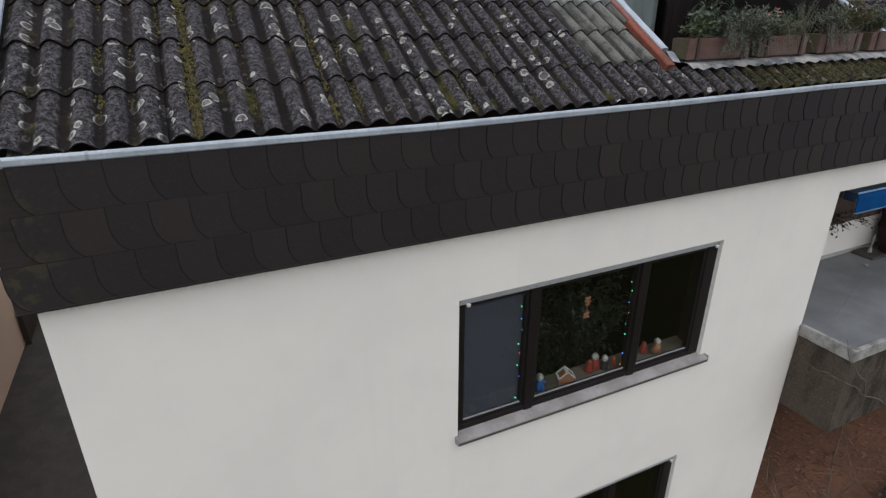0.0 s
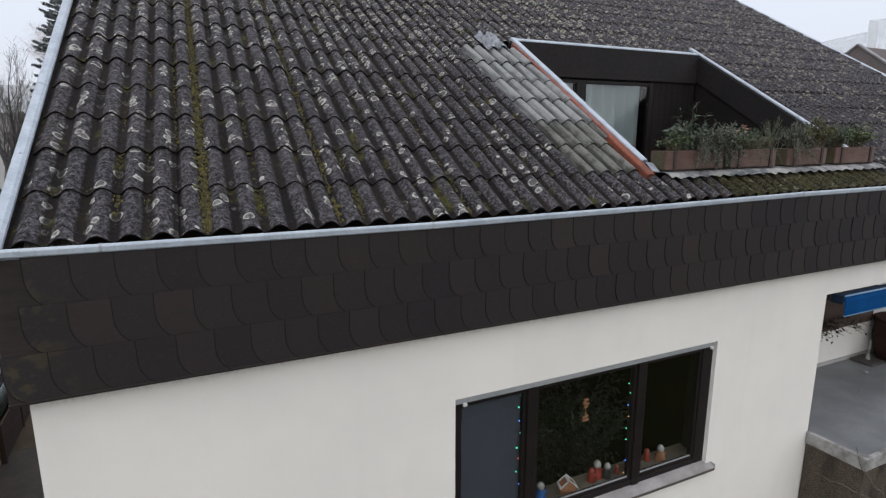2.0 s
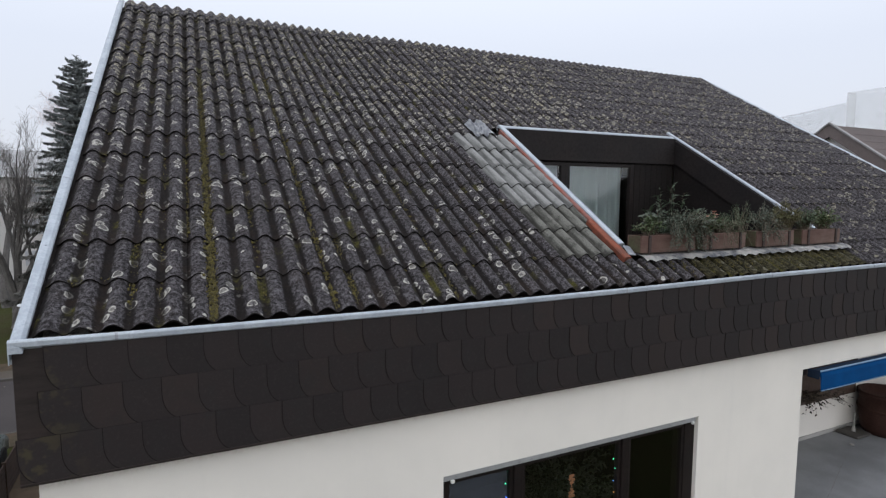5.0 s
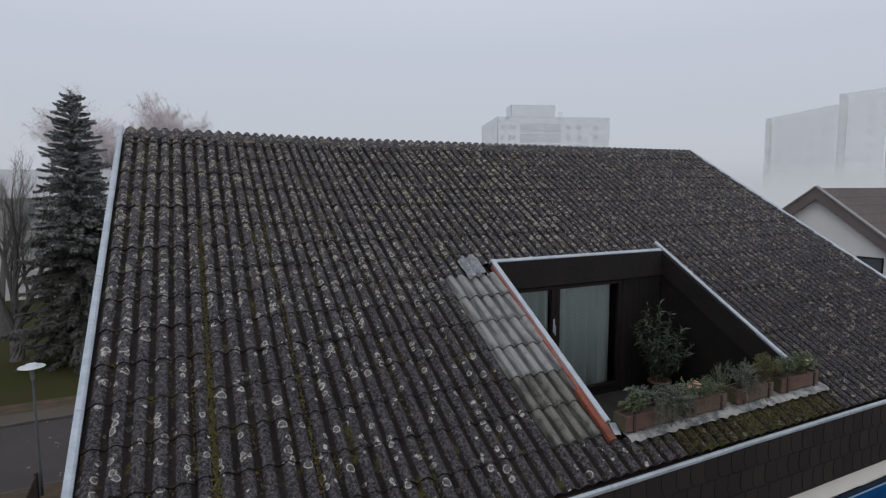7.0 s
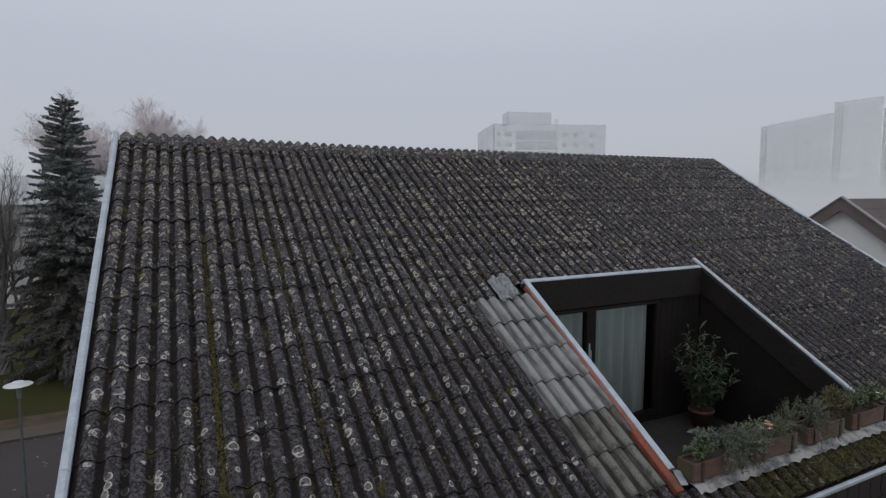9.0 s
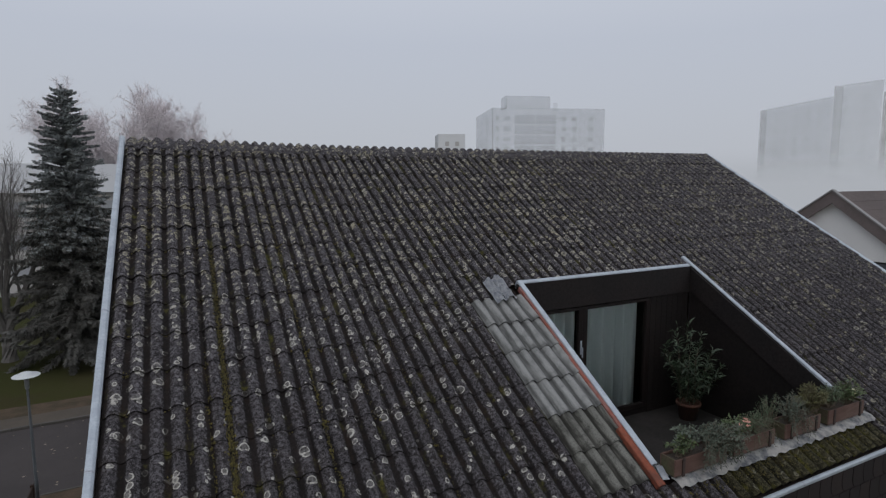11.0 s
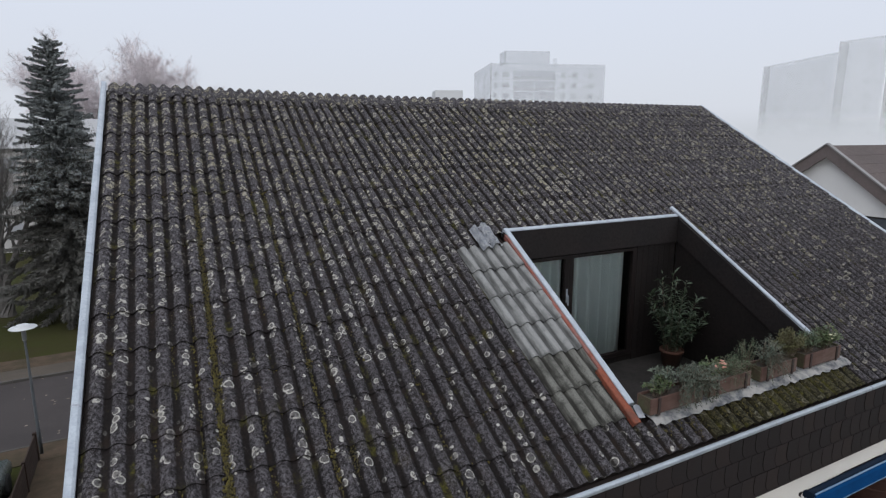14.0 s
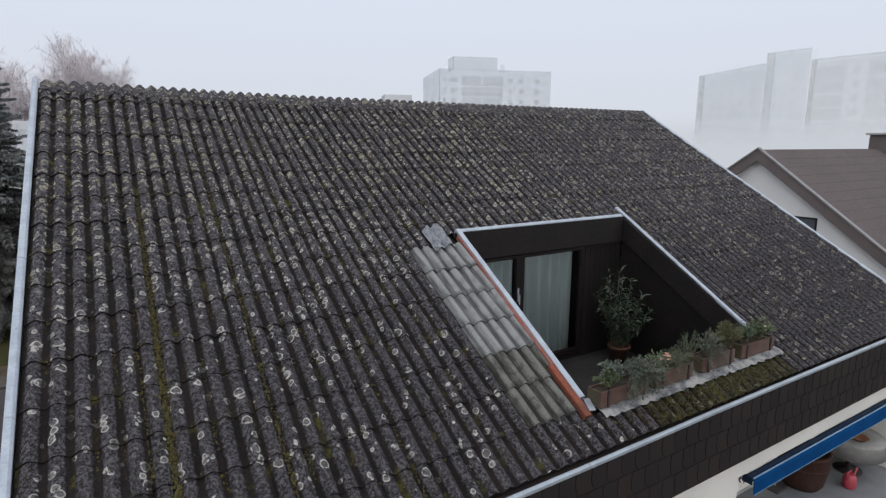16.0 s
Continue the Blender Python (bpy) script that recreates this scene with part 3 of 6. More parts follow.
def fascia():
    f = thing("fascia", (0, 0, 0), "dark brown shingle-clad fascia with three courses", "fascia", kind="structure")
    part("backing", box((-1.0, FASCIA_Y + 0.002, 6.046), (RIGHT + 0.05, WALL_Y - 0.002, 6.90)), M_BOARD, f)
    part("return", box((-1.0, WALL_Y, 6.075), (LEFT - 0.003, 4.4, 6.9)), M_BOARD, f)
    part("edge_strip", box((-1.0, FASCIA_Y - 0.0145, 6.0575), (RIGHT + 0.05, FASCIA_Y + 0.001, 6.068), 0.001), M_BOARD, f)
    w, h, th, r = 0.345, 0.30, 0.005, 0.125
    outline = [(w, h), (w, 0.0), (r, 0.0)]
    outline += [(r - r * math.sin(a), 1.45 * r - 1.45 * r * math.cos(a)) for a in np.linspace(0.25, math.pi / 2, 7)]
    outline += [(0.0, h)]
    n = len(outline)
    verts = [(x, -th, z) for x, z in outline] + [(x, 0, z) for x, z in outline]
    faces = [tuple(range(n))[::-1], tuple(range(n, 2 * n))] + [(i, (i + 1) % n, n + (i + 1) % n, n + i) for i in range(n)]
    # a narrow border paints a joint shadow along the exposed left and lower edges of each piece
    rim = [(w, 0.0), (r, 0.0)] + outline[3:-1] + [(0.0, h)]
    base = len(verts)
    for x, z in rim:
        verts.append((x, -th - 0.0006, z))
        d = Vector((w * 0.55 - x, 0, h * 0.5 - z)).normalized() * 0.0055
        verts.append((x + (d.x if x < w else 0), -th - 0.0006, z + (d.z if z < h else 0)))
    rim_from = len(faces)
    faces += [(base + 2 * k, base + 2 * k + 2, base + 2 * k + 3, base + 2 * k + 1) for k in range(len(rim) - 1)]
    slate = mesh_of("shingle", verts, faces, M_SLATE)
    slate.materials.append(M_SLATELINE)
    for k in list(range(2, 2 + n)) + list(range(rim_from, len(faces))):
        slate.polygons[k].material_index = 1
    bm = bmesh.new()
    bm.from_mesh(slate)
    bmesh.ops.recalc_face_normals(bm, faces=bm.faces)
    bm.to_mesh(slate)
    bm.free()
    rnd = random.Random(4)
    for course in range(3):
        z0 = 6.055 + course * 0.28
        for i in range(63):
            x = -1.005 + i * 0.2215 - (0.1 if course == 1 else 0.03 * course)
            if x < -1.01 or x > RIGHT - 0.2:
                continue
            o = new("shingle", slate)
            o.parent = f
            # lower edge and left edge lie on top of the neighbours
            o.matrix_basis = pose(x, FASCIA_Y - 0.006 + rnd.uniform(-0.001, 0.001), z0 + (rnd.uniform(-0.003, 0.003) if course else 0.0), 2.4 + rnd.uniform(-0.15, 0.15), rnd.uniform(-0.3, 0.3), 0.85 + rnd.uniform(-0.08, 0.08))


fascia()


def settle(ob):
    """Lets a gutter length follow the eaves, which hang a little low in their middle."""
    for v in ob.data.vertices:
        v.co.z += min(0.0028 * (v.co.x - 2.2) ** 2 - 0.016, 0.012)
    return ob


def eaves_trim():
    g = thing("eaves_gutter", (0, 0, 0), "weathered zinc eaves gutter in jointed lengths", "gutter", kind="structure")
    prof = [(3.72, 6.80), (3.604, 6.80), (3.598, 6.905), (3.562, 6.905), (3.556, 6.912), (3.555, 6.940), (3.560, 6.950), (3.570, 6.954), (3.585, 6.953),
            (3.602, 6.948), (3.612, 6.940), (3.612, 6.815), (3.72, 6.815)]
    xs = [-1.012, -0.459, 1.636, 3.763, 5.90, 7.90, 10.02, 12.15, RIGHT + 0.04]
    for a, b in zip(xs, xs[1:]):
        settle(part("gutter_length", prism(prof, "x", a + 0.001, b - 0.001), M_ZINC, g))
        if a > -1:
            lap = [(y + (0.0022 if y > 3.57 else -0.0022), z + (0.0022 if z > 6.9 else -0.002)) for y, z in prof[3:11]]
            settle(part("lap_joint", prism(lap, "x", a - 0.004, a + 0.012), M_LEAD, g))


eaves_trim()

# ---- the roof ----
M_FIXING = surface("dark_fixing_cap", (0.020, 0.019, 0.019), (0.03, 0.028, 0.027), 0.8, 0.0, 5.0, 60.0, 0.1, gloss=0.2)
WAVE, THICK, ROW_Y = 0.1746, 0.0095, 0.4245
X0 = -0.92
COLS = [(0, 5), (5, 10), (10, 15), (15, 20), (20, 25), (25, 29), (29, 34), (34, 39), (39, 44), (44, 49), (49, 51),
        (51, 56), (56, 61), (61, 66), (66, 71), (71, 76), (76, 79)]


def wave_z(u):
    """Height of the corrugation u waves along; troughs at whole numbers."""
    c = -math.cos(2 * math.pi * u)
    return 0.0285 * (c + 0.20 * (1 - c * c))


def sheet_mesh(waves, length, material, seg=8):
    n = waves * seg
    verts, faces = [], []
    def strip(points_a, points_b, flip):
        base = len(verts)
        verts.extend(points_a + points_b)
        k = len(points_a)
        for i in range(k - 1):
            q = (base + i, base + i + 1, base + k + i + 1, base + k + i)
            faces.append(q[::-1] if flip else q)
    row = [((i / seg - waves / 2) * WAVE, wave_z(i / seg)) for i in range(n + 1)]
    def line(y, dz):
        return [(x, y, z + dz) for x, z in row]
    strip(line(0, 0), line(length, 0), False)
    smooth_count = len(faces)
    strip(line(0, -THICK), line(length, -THICK), True)
    strip(line(0, -THICK), line(0, 0), False)
    for s in (0, -1):
        e = row[s]
        base = len(verts)
        verts.extend([(e[0], 0, e[1]), (e[0], length, e[1]), (e[0], length, e[1] - THICK), (e[0], 0, e[1] - THICK)])
        faces.append((base, base + 1, base + 2, base + 3))
    me = mesh_of("roof_sheet", verts, faces, material)
    me.materials.append(M_SHEETEDGE)
    me.polygons.foreach_set("material_index", [int(2 * smooth_count <= i) for i in range(len(faces))])
    me.polygons.foreach_set("use_smooth", [i < 2 * smooth_count for i in range(len(faces))])
    return me


def roof():
    r = thing("roof", (0, 0, 0), "weathered grey corrugated fibre-cement roof spotted with lichen", "roof", kind="structure")
    rnd = random.Random(8)
    meshes = {}
    def mesh_for(waves, mat, length=0.60):
        key = (waves, mat.name, length)
        if key not in meshes:
            meshes[key] = sheet_mesh(waves, length, mat)
        return meshes[key]
    for k in range(16):
        y = EAVE_Y + k * ROW_Y
        for a, b in COLS:
            if 1 <= k <= 6 and 29 <= a < 51:
                continue
            mat, length, yy = M_SHEET, 0.60, y
            if k == 0 and 29 <= a < 51:
                mat, length = M_SHEET_MOSS if a > 29 else M_SHEET, 0.40
            if 1 <= k <= 6 and a == 25:
                mat = M_SHEET_NEW if k > 2 else M_SHEET_AGED
            if k == 6 and 29 <= a < 51:
                continue
            if k == 7 and 29 <= a < 51:
                yy, length = 6.81, 0.40
            if k == 6 and a == 25:
                length = 0.50
            if k == 15:
                length = 0.49
            if 1 <= k <= 6 and a == 25:
                b = 30
            xa, xb = X0 + a * WAVE, X0 + b * WAVE
            xm = (xa + xb) / 2
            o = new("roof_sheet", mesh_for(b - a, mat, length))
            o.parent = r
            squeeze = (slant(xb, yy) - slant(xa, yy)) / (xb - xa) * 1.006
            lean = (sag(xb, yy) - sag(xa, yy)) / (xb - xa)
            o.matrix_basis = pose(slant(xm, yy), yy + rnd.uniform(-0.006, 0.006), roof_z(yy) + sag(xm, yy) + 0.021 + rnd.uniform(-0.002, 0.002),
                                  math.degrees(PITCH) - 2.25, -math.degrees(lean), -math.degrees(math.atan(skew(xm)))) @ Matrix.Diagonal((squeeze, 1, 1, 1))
    # ridge pieces
    seg = 8
    for a in range(0, 79, 4):
        b = min(a + 4, 79)
        n = (b - a) * seg
        cross = [(-0.30, 0.0), (-0.20, 0.0), (-0.09, 0.0), (-0.035, 0.012), (0.035, 0.012), (0.09, 0.0), (0.30, 0.0)]
        verts, faces = [], []
        for dy, lift in cross:
            y = RIDGE_Y + dy
            zz = roof_z(RIDGE_Y) - SLOPE * abs(dy) + 0.034 + lift
            if abs(dy) < 0.05:
                zz = roof_z(RIDGE_Y) - SLOPE * 0.05 + 0.046
            verts += [(slant(X0 + (a + i / seg) * WAVE, y), y, zz + sag(X0 + (a + i / seg) * WAVE, y) + wave_z(i / seg)) for i in range(n + 1)]
        for j in range(len(cross) - 1):
            for i in range(n):
                q = j * (n + 1) + i
                faces.append((q, q + 1, q + n + 2, q + n + 1))
        me = mesh_of("ridge_piece", verts, faces, M_SHEET, True)
        o = new("ridge_piece", me)
        o.parent = r
    # dark fixing caps on the crests
    fv, ff = [], []
    cap = lathe([(0.013, 0.0), (0.012, 0.006), (0.006, 0.010)], 8)
    cv, cf = [p.co.copy() for p in cap.verts], []
    cap.verts.index_update()
    cf = [[p.index for p in q.verts] for q in cap.faces]
    cap.free()
    for k in range(1, 15):
        for a, b in COLS:
            for u in ((1.5, 3.5) if b - a > 3 else (1.5,)):
                y = EAVE_Y + k * ROW_Y + 0.10
                if 3.95 < y < 7.1 and 25 <= a < 51:
                    continue
                x = slant(X0 + (a + u) * WAVE, y)
                base = len(fv)
                q = Matrix.Translation((x, y, roof_z(y) + sag(x, y) + 0.041)) @ Matrix.Rotation(PITCH, 4, "X")
                fv += [q @ p for p in cv]
                ff += [tuple(base + i for i in f) for f in cf]
    caps = new("fixing_cap", mesh_of("fixing_cap", fv, ff, M_FIXING))
    caps.parent = r
    tagged(caps, "small dark fixing caps on the crests", kind="stuff")
    # the far slope
    seg, rows = 6, 16
    verts, faces = [], []
    for k in range(rows):
        ya, yb = RIDGE_Y + k * ROW_Y, RIDGE_Y + (k + 1) * ROW_Y + 0.05
        base, n = len(verts), 79 * seg
        for y, dz in ((ya, 0.0), (yb, 0.014)):
            verts += [(slant(X0 + i / seg * WAVE, RIDGE_Y), y, roof_z(RIDGE_Y) + sag(X0 + i / seg * WAVE, RIDGE_Y) - SLOPE * (y - RIDGE_Y) + dz + wave_z(i / seg)) for i in range(n + 1)]
        faces += [(base + i, base + i + 1, base + n + 2 + i, base + n + 1 + i) for i in range(n)]
    o = new("far_slope", mesh_of("far_slope", verts, faces, M_SHEET, True))
    o.parent = r
    tagged(o, kind="stuff")
    # boarding under the sheets, with the gap of the roof terrace
    def board(x0, x1, y0, y1):
        p = [(y0, roof_z(y0) - 0.11), (y1, roof_z(y1) - 0.11), (y1, roof_z(y1) - 0.20), (y0, roof_z(y0) - 0.20)]
        part("boarding", prism(p, "x", x0, x1), M_DARKWOOD, r)
    board(-0.62, 4.28, 3.72, RIDGE_Y)
    board(7.92, 12.8, 3.72, RIDGE_Y)
    board(4.281, 7.919, 6.9, RIDGE_Y)
    board(4.281, 7.919, 3.72, 4.2)


roof()


def verge(name, x_in, x_out):
    v = thing(name, (0, 0, 0), "bright zinc verge trim capping the roof edge", "verge trim", kind="structure")
    ys = [3.552, 5.32, 7.0, 8.70, RIDGE_Y + 0.02]
    for ya, yb in zip(ys, ys[1:]):
        for grow, name2, y0, y1 in ((0.0, "trim_length", ya, yb), (0.0015, "lap_joint", yb - 0.007, yb + 0.005)):
            if grow and yb == ys[-1]:
                continue
            verts = []
            for y in (y0, y1):
                d = skew(x_in) * (y - EAVE_Y)
                i, o = x_in + d, x_out + d
                s = 1 if o > i else -1
                z = roof_z(y) + sag(x_in, y)
                prof = [(i, z + 0.005), (i + s * 0.003, z + 0.022 + grow), (i + s * 0.022, z + 0.042 + grow), (o - s * 0.014, z + 0.050 + grow), (o + s * grow, z + 0.042 + grow), (o + s * grow, z - 0.06 - grow), (o - s * 0.006, z - 0.06), (o - s * 0.006, z + 0.005)]
                verts += [(x, y, zz) for x, zz in prof]
            n = 8
            faces = [tuple(range(n)), tuple(range(n, 2 * n))[::-1]] + [(k, n + k, n + (k + 1) % n, (k + 1) % n) for k in range(n)]
            o = new(name2, mesh_of(name2, verts, faces, M_LEAD if grow else M_ZINC))
            o.parent = v
    for y in (4.45, 6.15, 7.85, 9.55):
        screw = part("screw", lathe([(0.006, 0), (0.006, 0.003), (0.002, 0.004)], 8), M_LEAD, v, "small dark screw head")
        xm = (x_in + x_out) / 2
        screw.matrix_basis = pose(xm + skew(x_in) * (y - EAVE_Y), y, roof_z(y) + sag(x_in, y) + 0.046, math.degrees(PITCH))
    p = [(3.6, roof_z(3.6) - 0.08), (RIDGE_Y, roof_z(RIDGE_Y) - 0.08), (17.3, 6.75), (17.3, 6.1), (RIDGE_Y, roof_z(RIDGE_Y) - 0.7), (3.6, 6.1)]
    lo, hi = (x_in, x_out - 0.02) if x_out > x_in else (x_out + 0.03, x_in)
    shear(part("verge_board", prism(p, "x", lo, hi), M_BOARD, v, "dark brown verge board"), x_in)


verge("verge_west", -0.932, -1.006)
verge("verge_east", RIGHT - 0.04, RIGHT + 0.05)


# ---- moss cushions in the troughs ----
M_MOSS = leaf_material("yellow_green_moss", (0.020, 0.017, 0.005), (0.082, 0.066, 0.010), 0.95)


def moss():
    rnd = random.Random(77)
    v, f = [], []
    ico = bmesh.new()
    bmesh.ops.create_icosphere(ico, subdivisions=1, radius=1.0)
    iv, jf = [p.co.copy() for p in ico.verts], [[p.index for p in q.verts] for q in ico.faces]
    ico.free()
    up = Vector((0, -math.sin(PITCH), math.cos(PITCH)))
    def cushion(wave, y, r, off):
        x = slant(X0 + wave * WAVE, y) + off
        z = roof_z(y) + sag(x, y) + wave_z(wave + off / WAVE) + 0.010
        b = len(v)
        sx, sy, sz = r * rnd.uniform(0.7, 1.5), r * rnd.uniform(0.9, 2.2), r * rnd.uniform(0.35, 0.9)
        tw = rnd.uniform(0, 3.1)
        for p in iv:
            k = 1 + rnd.uniform(-0.45, 0.45)
            qx, qy = p.x * math.cos(tw) - p.y * math.sin(tw), p.x * math.sin(tw) + p.y * math.cos(tw)
            v.append(Vector((x + qx * sx * k, y + qy * sy * k * math.cos(PITCH), z + qy * sy * k * math.sin(PITCH))) + up * p.z * sz * k)
        f.extend([tuple(b + i for i in q) for q in jf])
    def streak(wave, y0, y1, n, r, spread):
        for _ in range(n):
            u = rnd.random() ** 1.25
            cushion(wave, y0 + (y1 - y0) * u, rnd.uniform(0.4, 1.0) * r * (1.1 - 0.5 * u), rnd.gauss(0, spread))
    streak(6, 3.70, 7.9, 2600, 0.0095, 0.019)
    streak(5, 4.6, 6.4, 260, 0.0105, 0.011)
    streak(11, 3.72, 9.0, 700, 0.0105, 0.011)
    streak(12, 3.7, 4.6, 420, 0.007, 0.016)
    streak(14, 5.0, 9.5, 160, 0.009, 0.018)
    streak(9, 6.0, 9.8, 160, 0.009, 0.018)
    streak(3, 3.72, 5.2, 160, 0.011, 0.013)
    streak(4, 3.8, 6.8, 200, 0.0105, 0.012)
    streak(8, 3.72, 5.6, 130, 0.0105, 0.012)
    streak(17, 3.72, 6.5, 160, 0.0105, 0.012)
    streak(2, 8.0, 10.2, 160, 0.009, 0.018)
    for _ in range(420):
        wave, k = rnd.randrange(1, 52), rnd.randrange(1, 16)
        y = EAVE_Y + k * ROW_Y + rnd.uniform(-0.01, 0.05)
        if 4.0 < y < 6.9 and wave >= 25:
            continue
        for _ in range(rnd.randrange(2, 12)):
            cushion(wave, y + rnd.uniform(-0.01, 0.03), rnd.uniform(0.004, 0.010), rnd.gauss(0, 0.022))
    for _ in range(2600):   # thick growth on the strip below the flower boxes
        wave = min(rnd.randrange(30, 53), rnd.randrange(33, 55)) + rnd.choice((0.5, 0.5, 0.5, 0.38, 0.3, 0))
        cushion(wave, rnd.uniform(3.68, 3.93), rnd.uniform(0.004, 0.010), rnd.gauss(0, 0.030))
    o = new("roof_moss", mesh_of("roof_moss", v, f, M_MOSS, True))
    tagged(o, "yellow-green moss cushions in the roof troughs", "moss", kind="stuff")


moss()


# ---- the roof terrace cut into the slope ----
T_X0, T_X1, T_Y0, T_Y1, T_Z = 4.33, 7.90, 4.26, 6.80, 6.35
M_CLAD = surface("black_brown_boarding", (0.0095, 0.008, 0.008), (0.013, 0.010, 0.0095), 0.75, 0.0, 2.0, 25.0, 0.2, 0.002, gloss=0.15)
M_EDGE = surface("brown_edge_board", (0.0120, 0.0100, 0.0104), (0.0155, 0.0120, 0.0117), 0.75, 0.0, 2.0, 25.0, 0.2, 0.002, gloss=0.2)
M_CURTAIN, _t, _b = shader("white_net_curtain")
_t.links.new(link_mix(_t, clouds(_t, stretch(_t, place(_t), 1, 1, 0.1), 30.0), (0.92, 0.975, 0.985), (0.87, 0.95, 0.96)), _b.inputs["Base Color"])
_b.inputs["Roughness"].default_value = 0.95
M_TERRACE = surface("terrace_boards", (0.034, 0.031, 0.030), (0.018, 0.017, 0.016), 0.95, 0.0, 1.5, 30.0, 0.2, 0.003, gloss=0.08)
M_LEDGE = surface("chalky_ledge_flashing", (0.58, 0.565, 0.55), (0.115, 0.13, 0.16), 0.85, 0.0, 7.5, 22.0, 0.8, 0.014, world_space=True)


def glass_material(name, tint=(0.985, 1.0, 0.997), rough=0.02):
    m, t, b = shader(name)
    out = t.nodes["Material Output"]
    glossy, clear, mix = t.nodes.new("ShaderNodeBsdfGlossy"), t.nodes.new("ShaderNodeBsdfTransparent"), t.nodes.new("ShaderNodeMixShader")
    fres = t.nodes.new("ShaderNodeLayerWeight")
    fres.inputs["Blend"].default_value = 0.5
    fac = calc(t, "MULTIPLY_ADD", calc(t, "POWER", fres.outputs["Facing"], 4.0), 0.85, 0.035)
    glossy.inputs["Roughness"].default_value = rough
    clear.inputs["Color"].default_value = (*tint, 1)
    t.links.new(fac, mix.inputs[0])
    t.links.new(clear.outputs[0], mix.inputs[1])
    t.links.new(glossy.outputs[0], mix.inputs[2])
    t.links.new(mix.outputs[0], out.inputs["Surface"])
    return m


M_GLASS = glass_material("window_glass")


def pane(name, lo, hi, parent, material=None, label=""):
    o = part(name, box(lo, hi), material or M_GLASS, parent, label)
    o.visible_shadow = False
    return o


def terrace():
    t = thing("roof_terrace", (0, 0, 0), "dark boarded roof terrace cut into the slope", "roof terrace", kind="structure")
    part("terrace_floor", box((T_X0 - 0.05, T_Y0 - 0.05, T_Z - 0.12), (T_X1 + 0.05, T_Y1 + 0.1, T_Z)), M_TERRACE, t, "grey-brown terrace floor")
    # cheeks follow the slope
    for x0, x1 in ((T_X0 - 0.05, T_X0), (T_X1, T_X1 + 0.05)):
        p = [(T_Y0 - 0.06, T_Z - 0.1), (T_Y1, T_Z - 0.1), (T_Y1, roof_z(T_Y1) + 0.02), (T_Y0 - 0.06, roof_z(T_Y0 - 0.06) + 0.02)]
        part("cheek", prism(p, "x", x0, x1), M_CLAD, t)
    # brown boards below the metal edges
    p = [(T_Y0, roof_z(T_Y0) + 0.01), (T_Y1 - 0.03, roof_z(T_Y1 - 0.03) + 0.01), (T_Y1 - 0.03, roof_z(T_Y1) - 0.40), (T_Y0, roof_z(T_Y0) - 0.40)]
    part("edge_board", prism(p, "x", T_X1 - 0.03, T_X1 - 0.002), M_EDGE, t, "dark brown edge board")
    part("header_board", box((T_X0, T_Y1 - 0.03, 8.36), (T_X1 - 0.031, T_Y1 - 0.002, roof_z(T_Y1) + 0.02)), M_EDGE, t, "dark brown header board")
    # back wall boarding beside the doors
    part("back_wall", boxes(((T_X0, T_Y1 + 0.02, T_Z), (4.45, T_Y1 + 0.12, 8.8)), ((6.985, T_Y1 + 0.02, T_Z), (T_X1, T_Y1 + 0.12, 8.8)), ((4.45, T_Y1 + 0.02, 8.34), (6.985, T_Y1 + 0.12, 8.8)), ((4.45, T_Y1 + 0.02, T_Z), (6.985, T_Y1 + 0.12, 6.45))), M_CLAD, t)
    for i in range(7):
        part("board", box((6.99 + i * 0.126, T_Y1 + 0.002, T_Z), (7.112 + i * 0.126, T_Y1 + 0.022, 8.355), 0.004), M_CLAD, t)
    # parapet
    part("parapet", box((T_X0 - 0.05, T_Y0 - 0.12, T_Z - 0.1), (T_X1 + 0.05, T_Y0, 7.17)), M_CLAD, t)
    # pale ledge under the flower boxes, dressed over the sheets
    led = bmesh.new()
    n = 60
    rows = []
    for y, z, drop in ((4.28, 7.20, 0.0), (4.05, 7.196, 0.0), (3.965, 7.184, 0.0), (3.920, 7.162, 0.012), (3.893, 7.142, 0.022)):
        rows.append([led.verts.new((4.36 + i * 3.68 / n, y + 0.012 * math.sin(i * 1.7) * (drop > 0), z + drop * (math.cos(2 * math.pi * (4.36 + i * 3.68 / n - X0) / WAVE + math.pi) * 0.6))) for i in range(n + 1)])
    for r0, r1 in zip(rows, rows[1:]):
        for i in range(n):
            led.faces.new((r0[i], r0[i + 1], r1[i + 1], r1[i]))
    bmesh.ops.solidify(led, geom=led.faces[:], thickness=0.012)
    part("ledge", led, M_LEDGE, t, "chalky grey-white ledge flashing", True)


terrace()


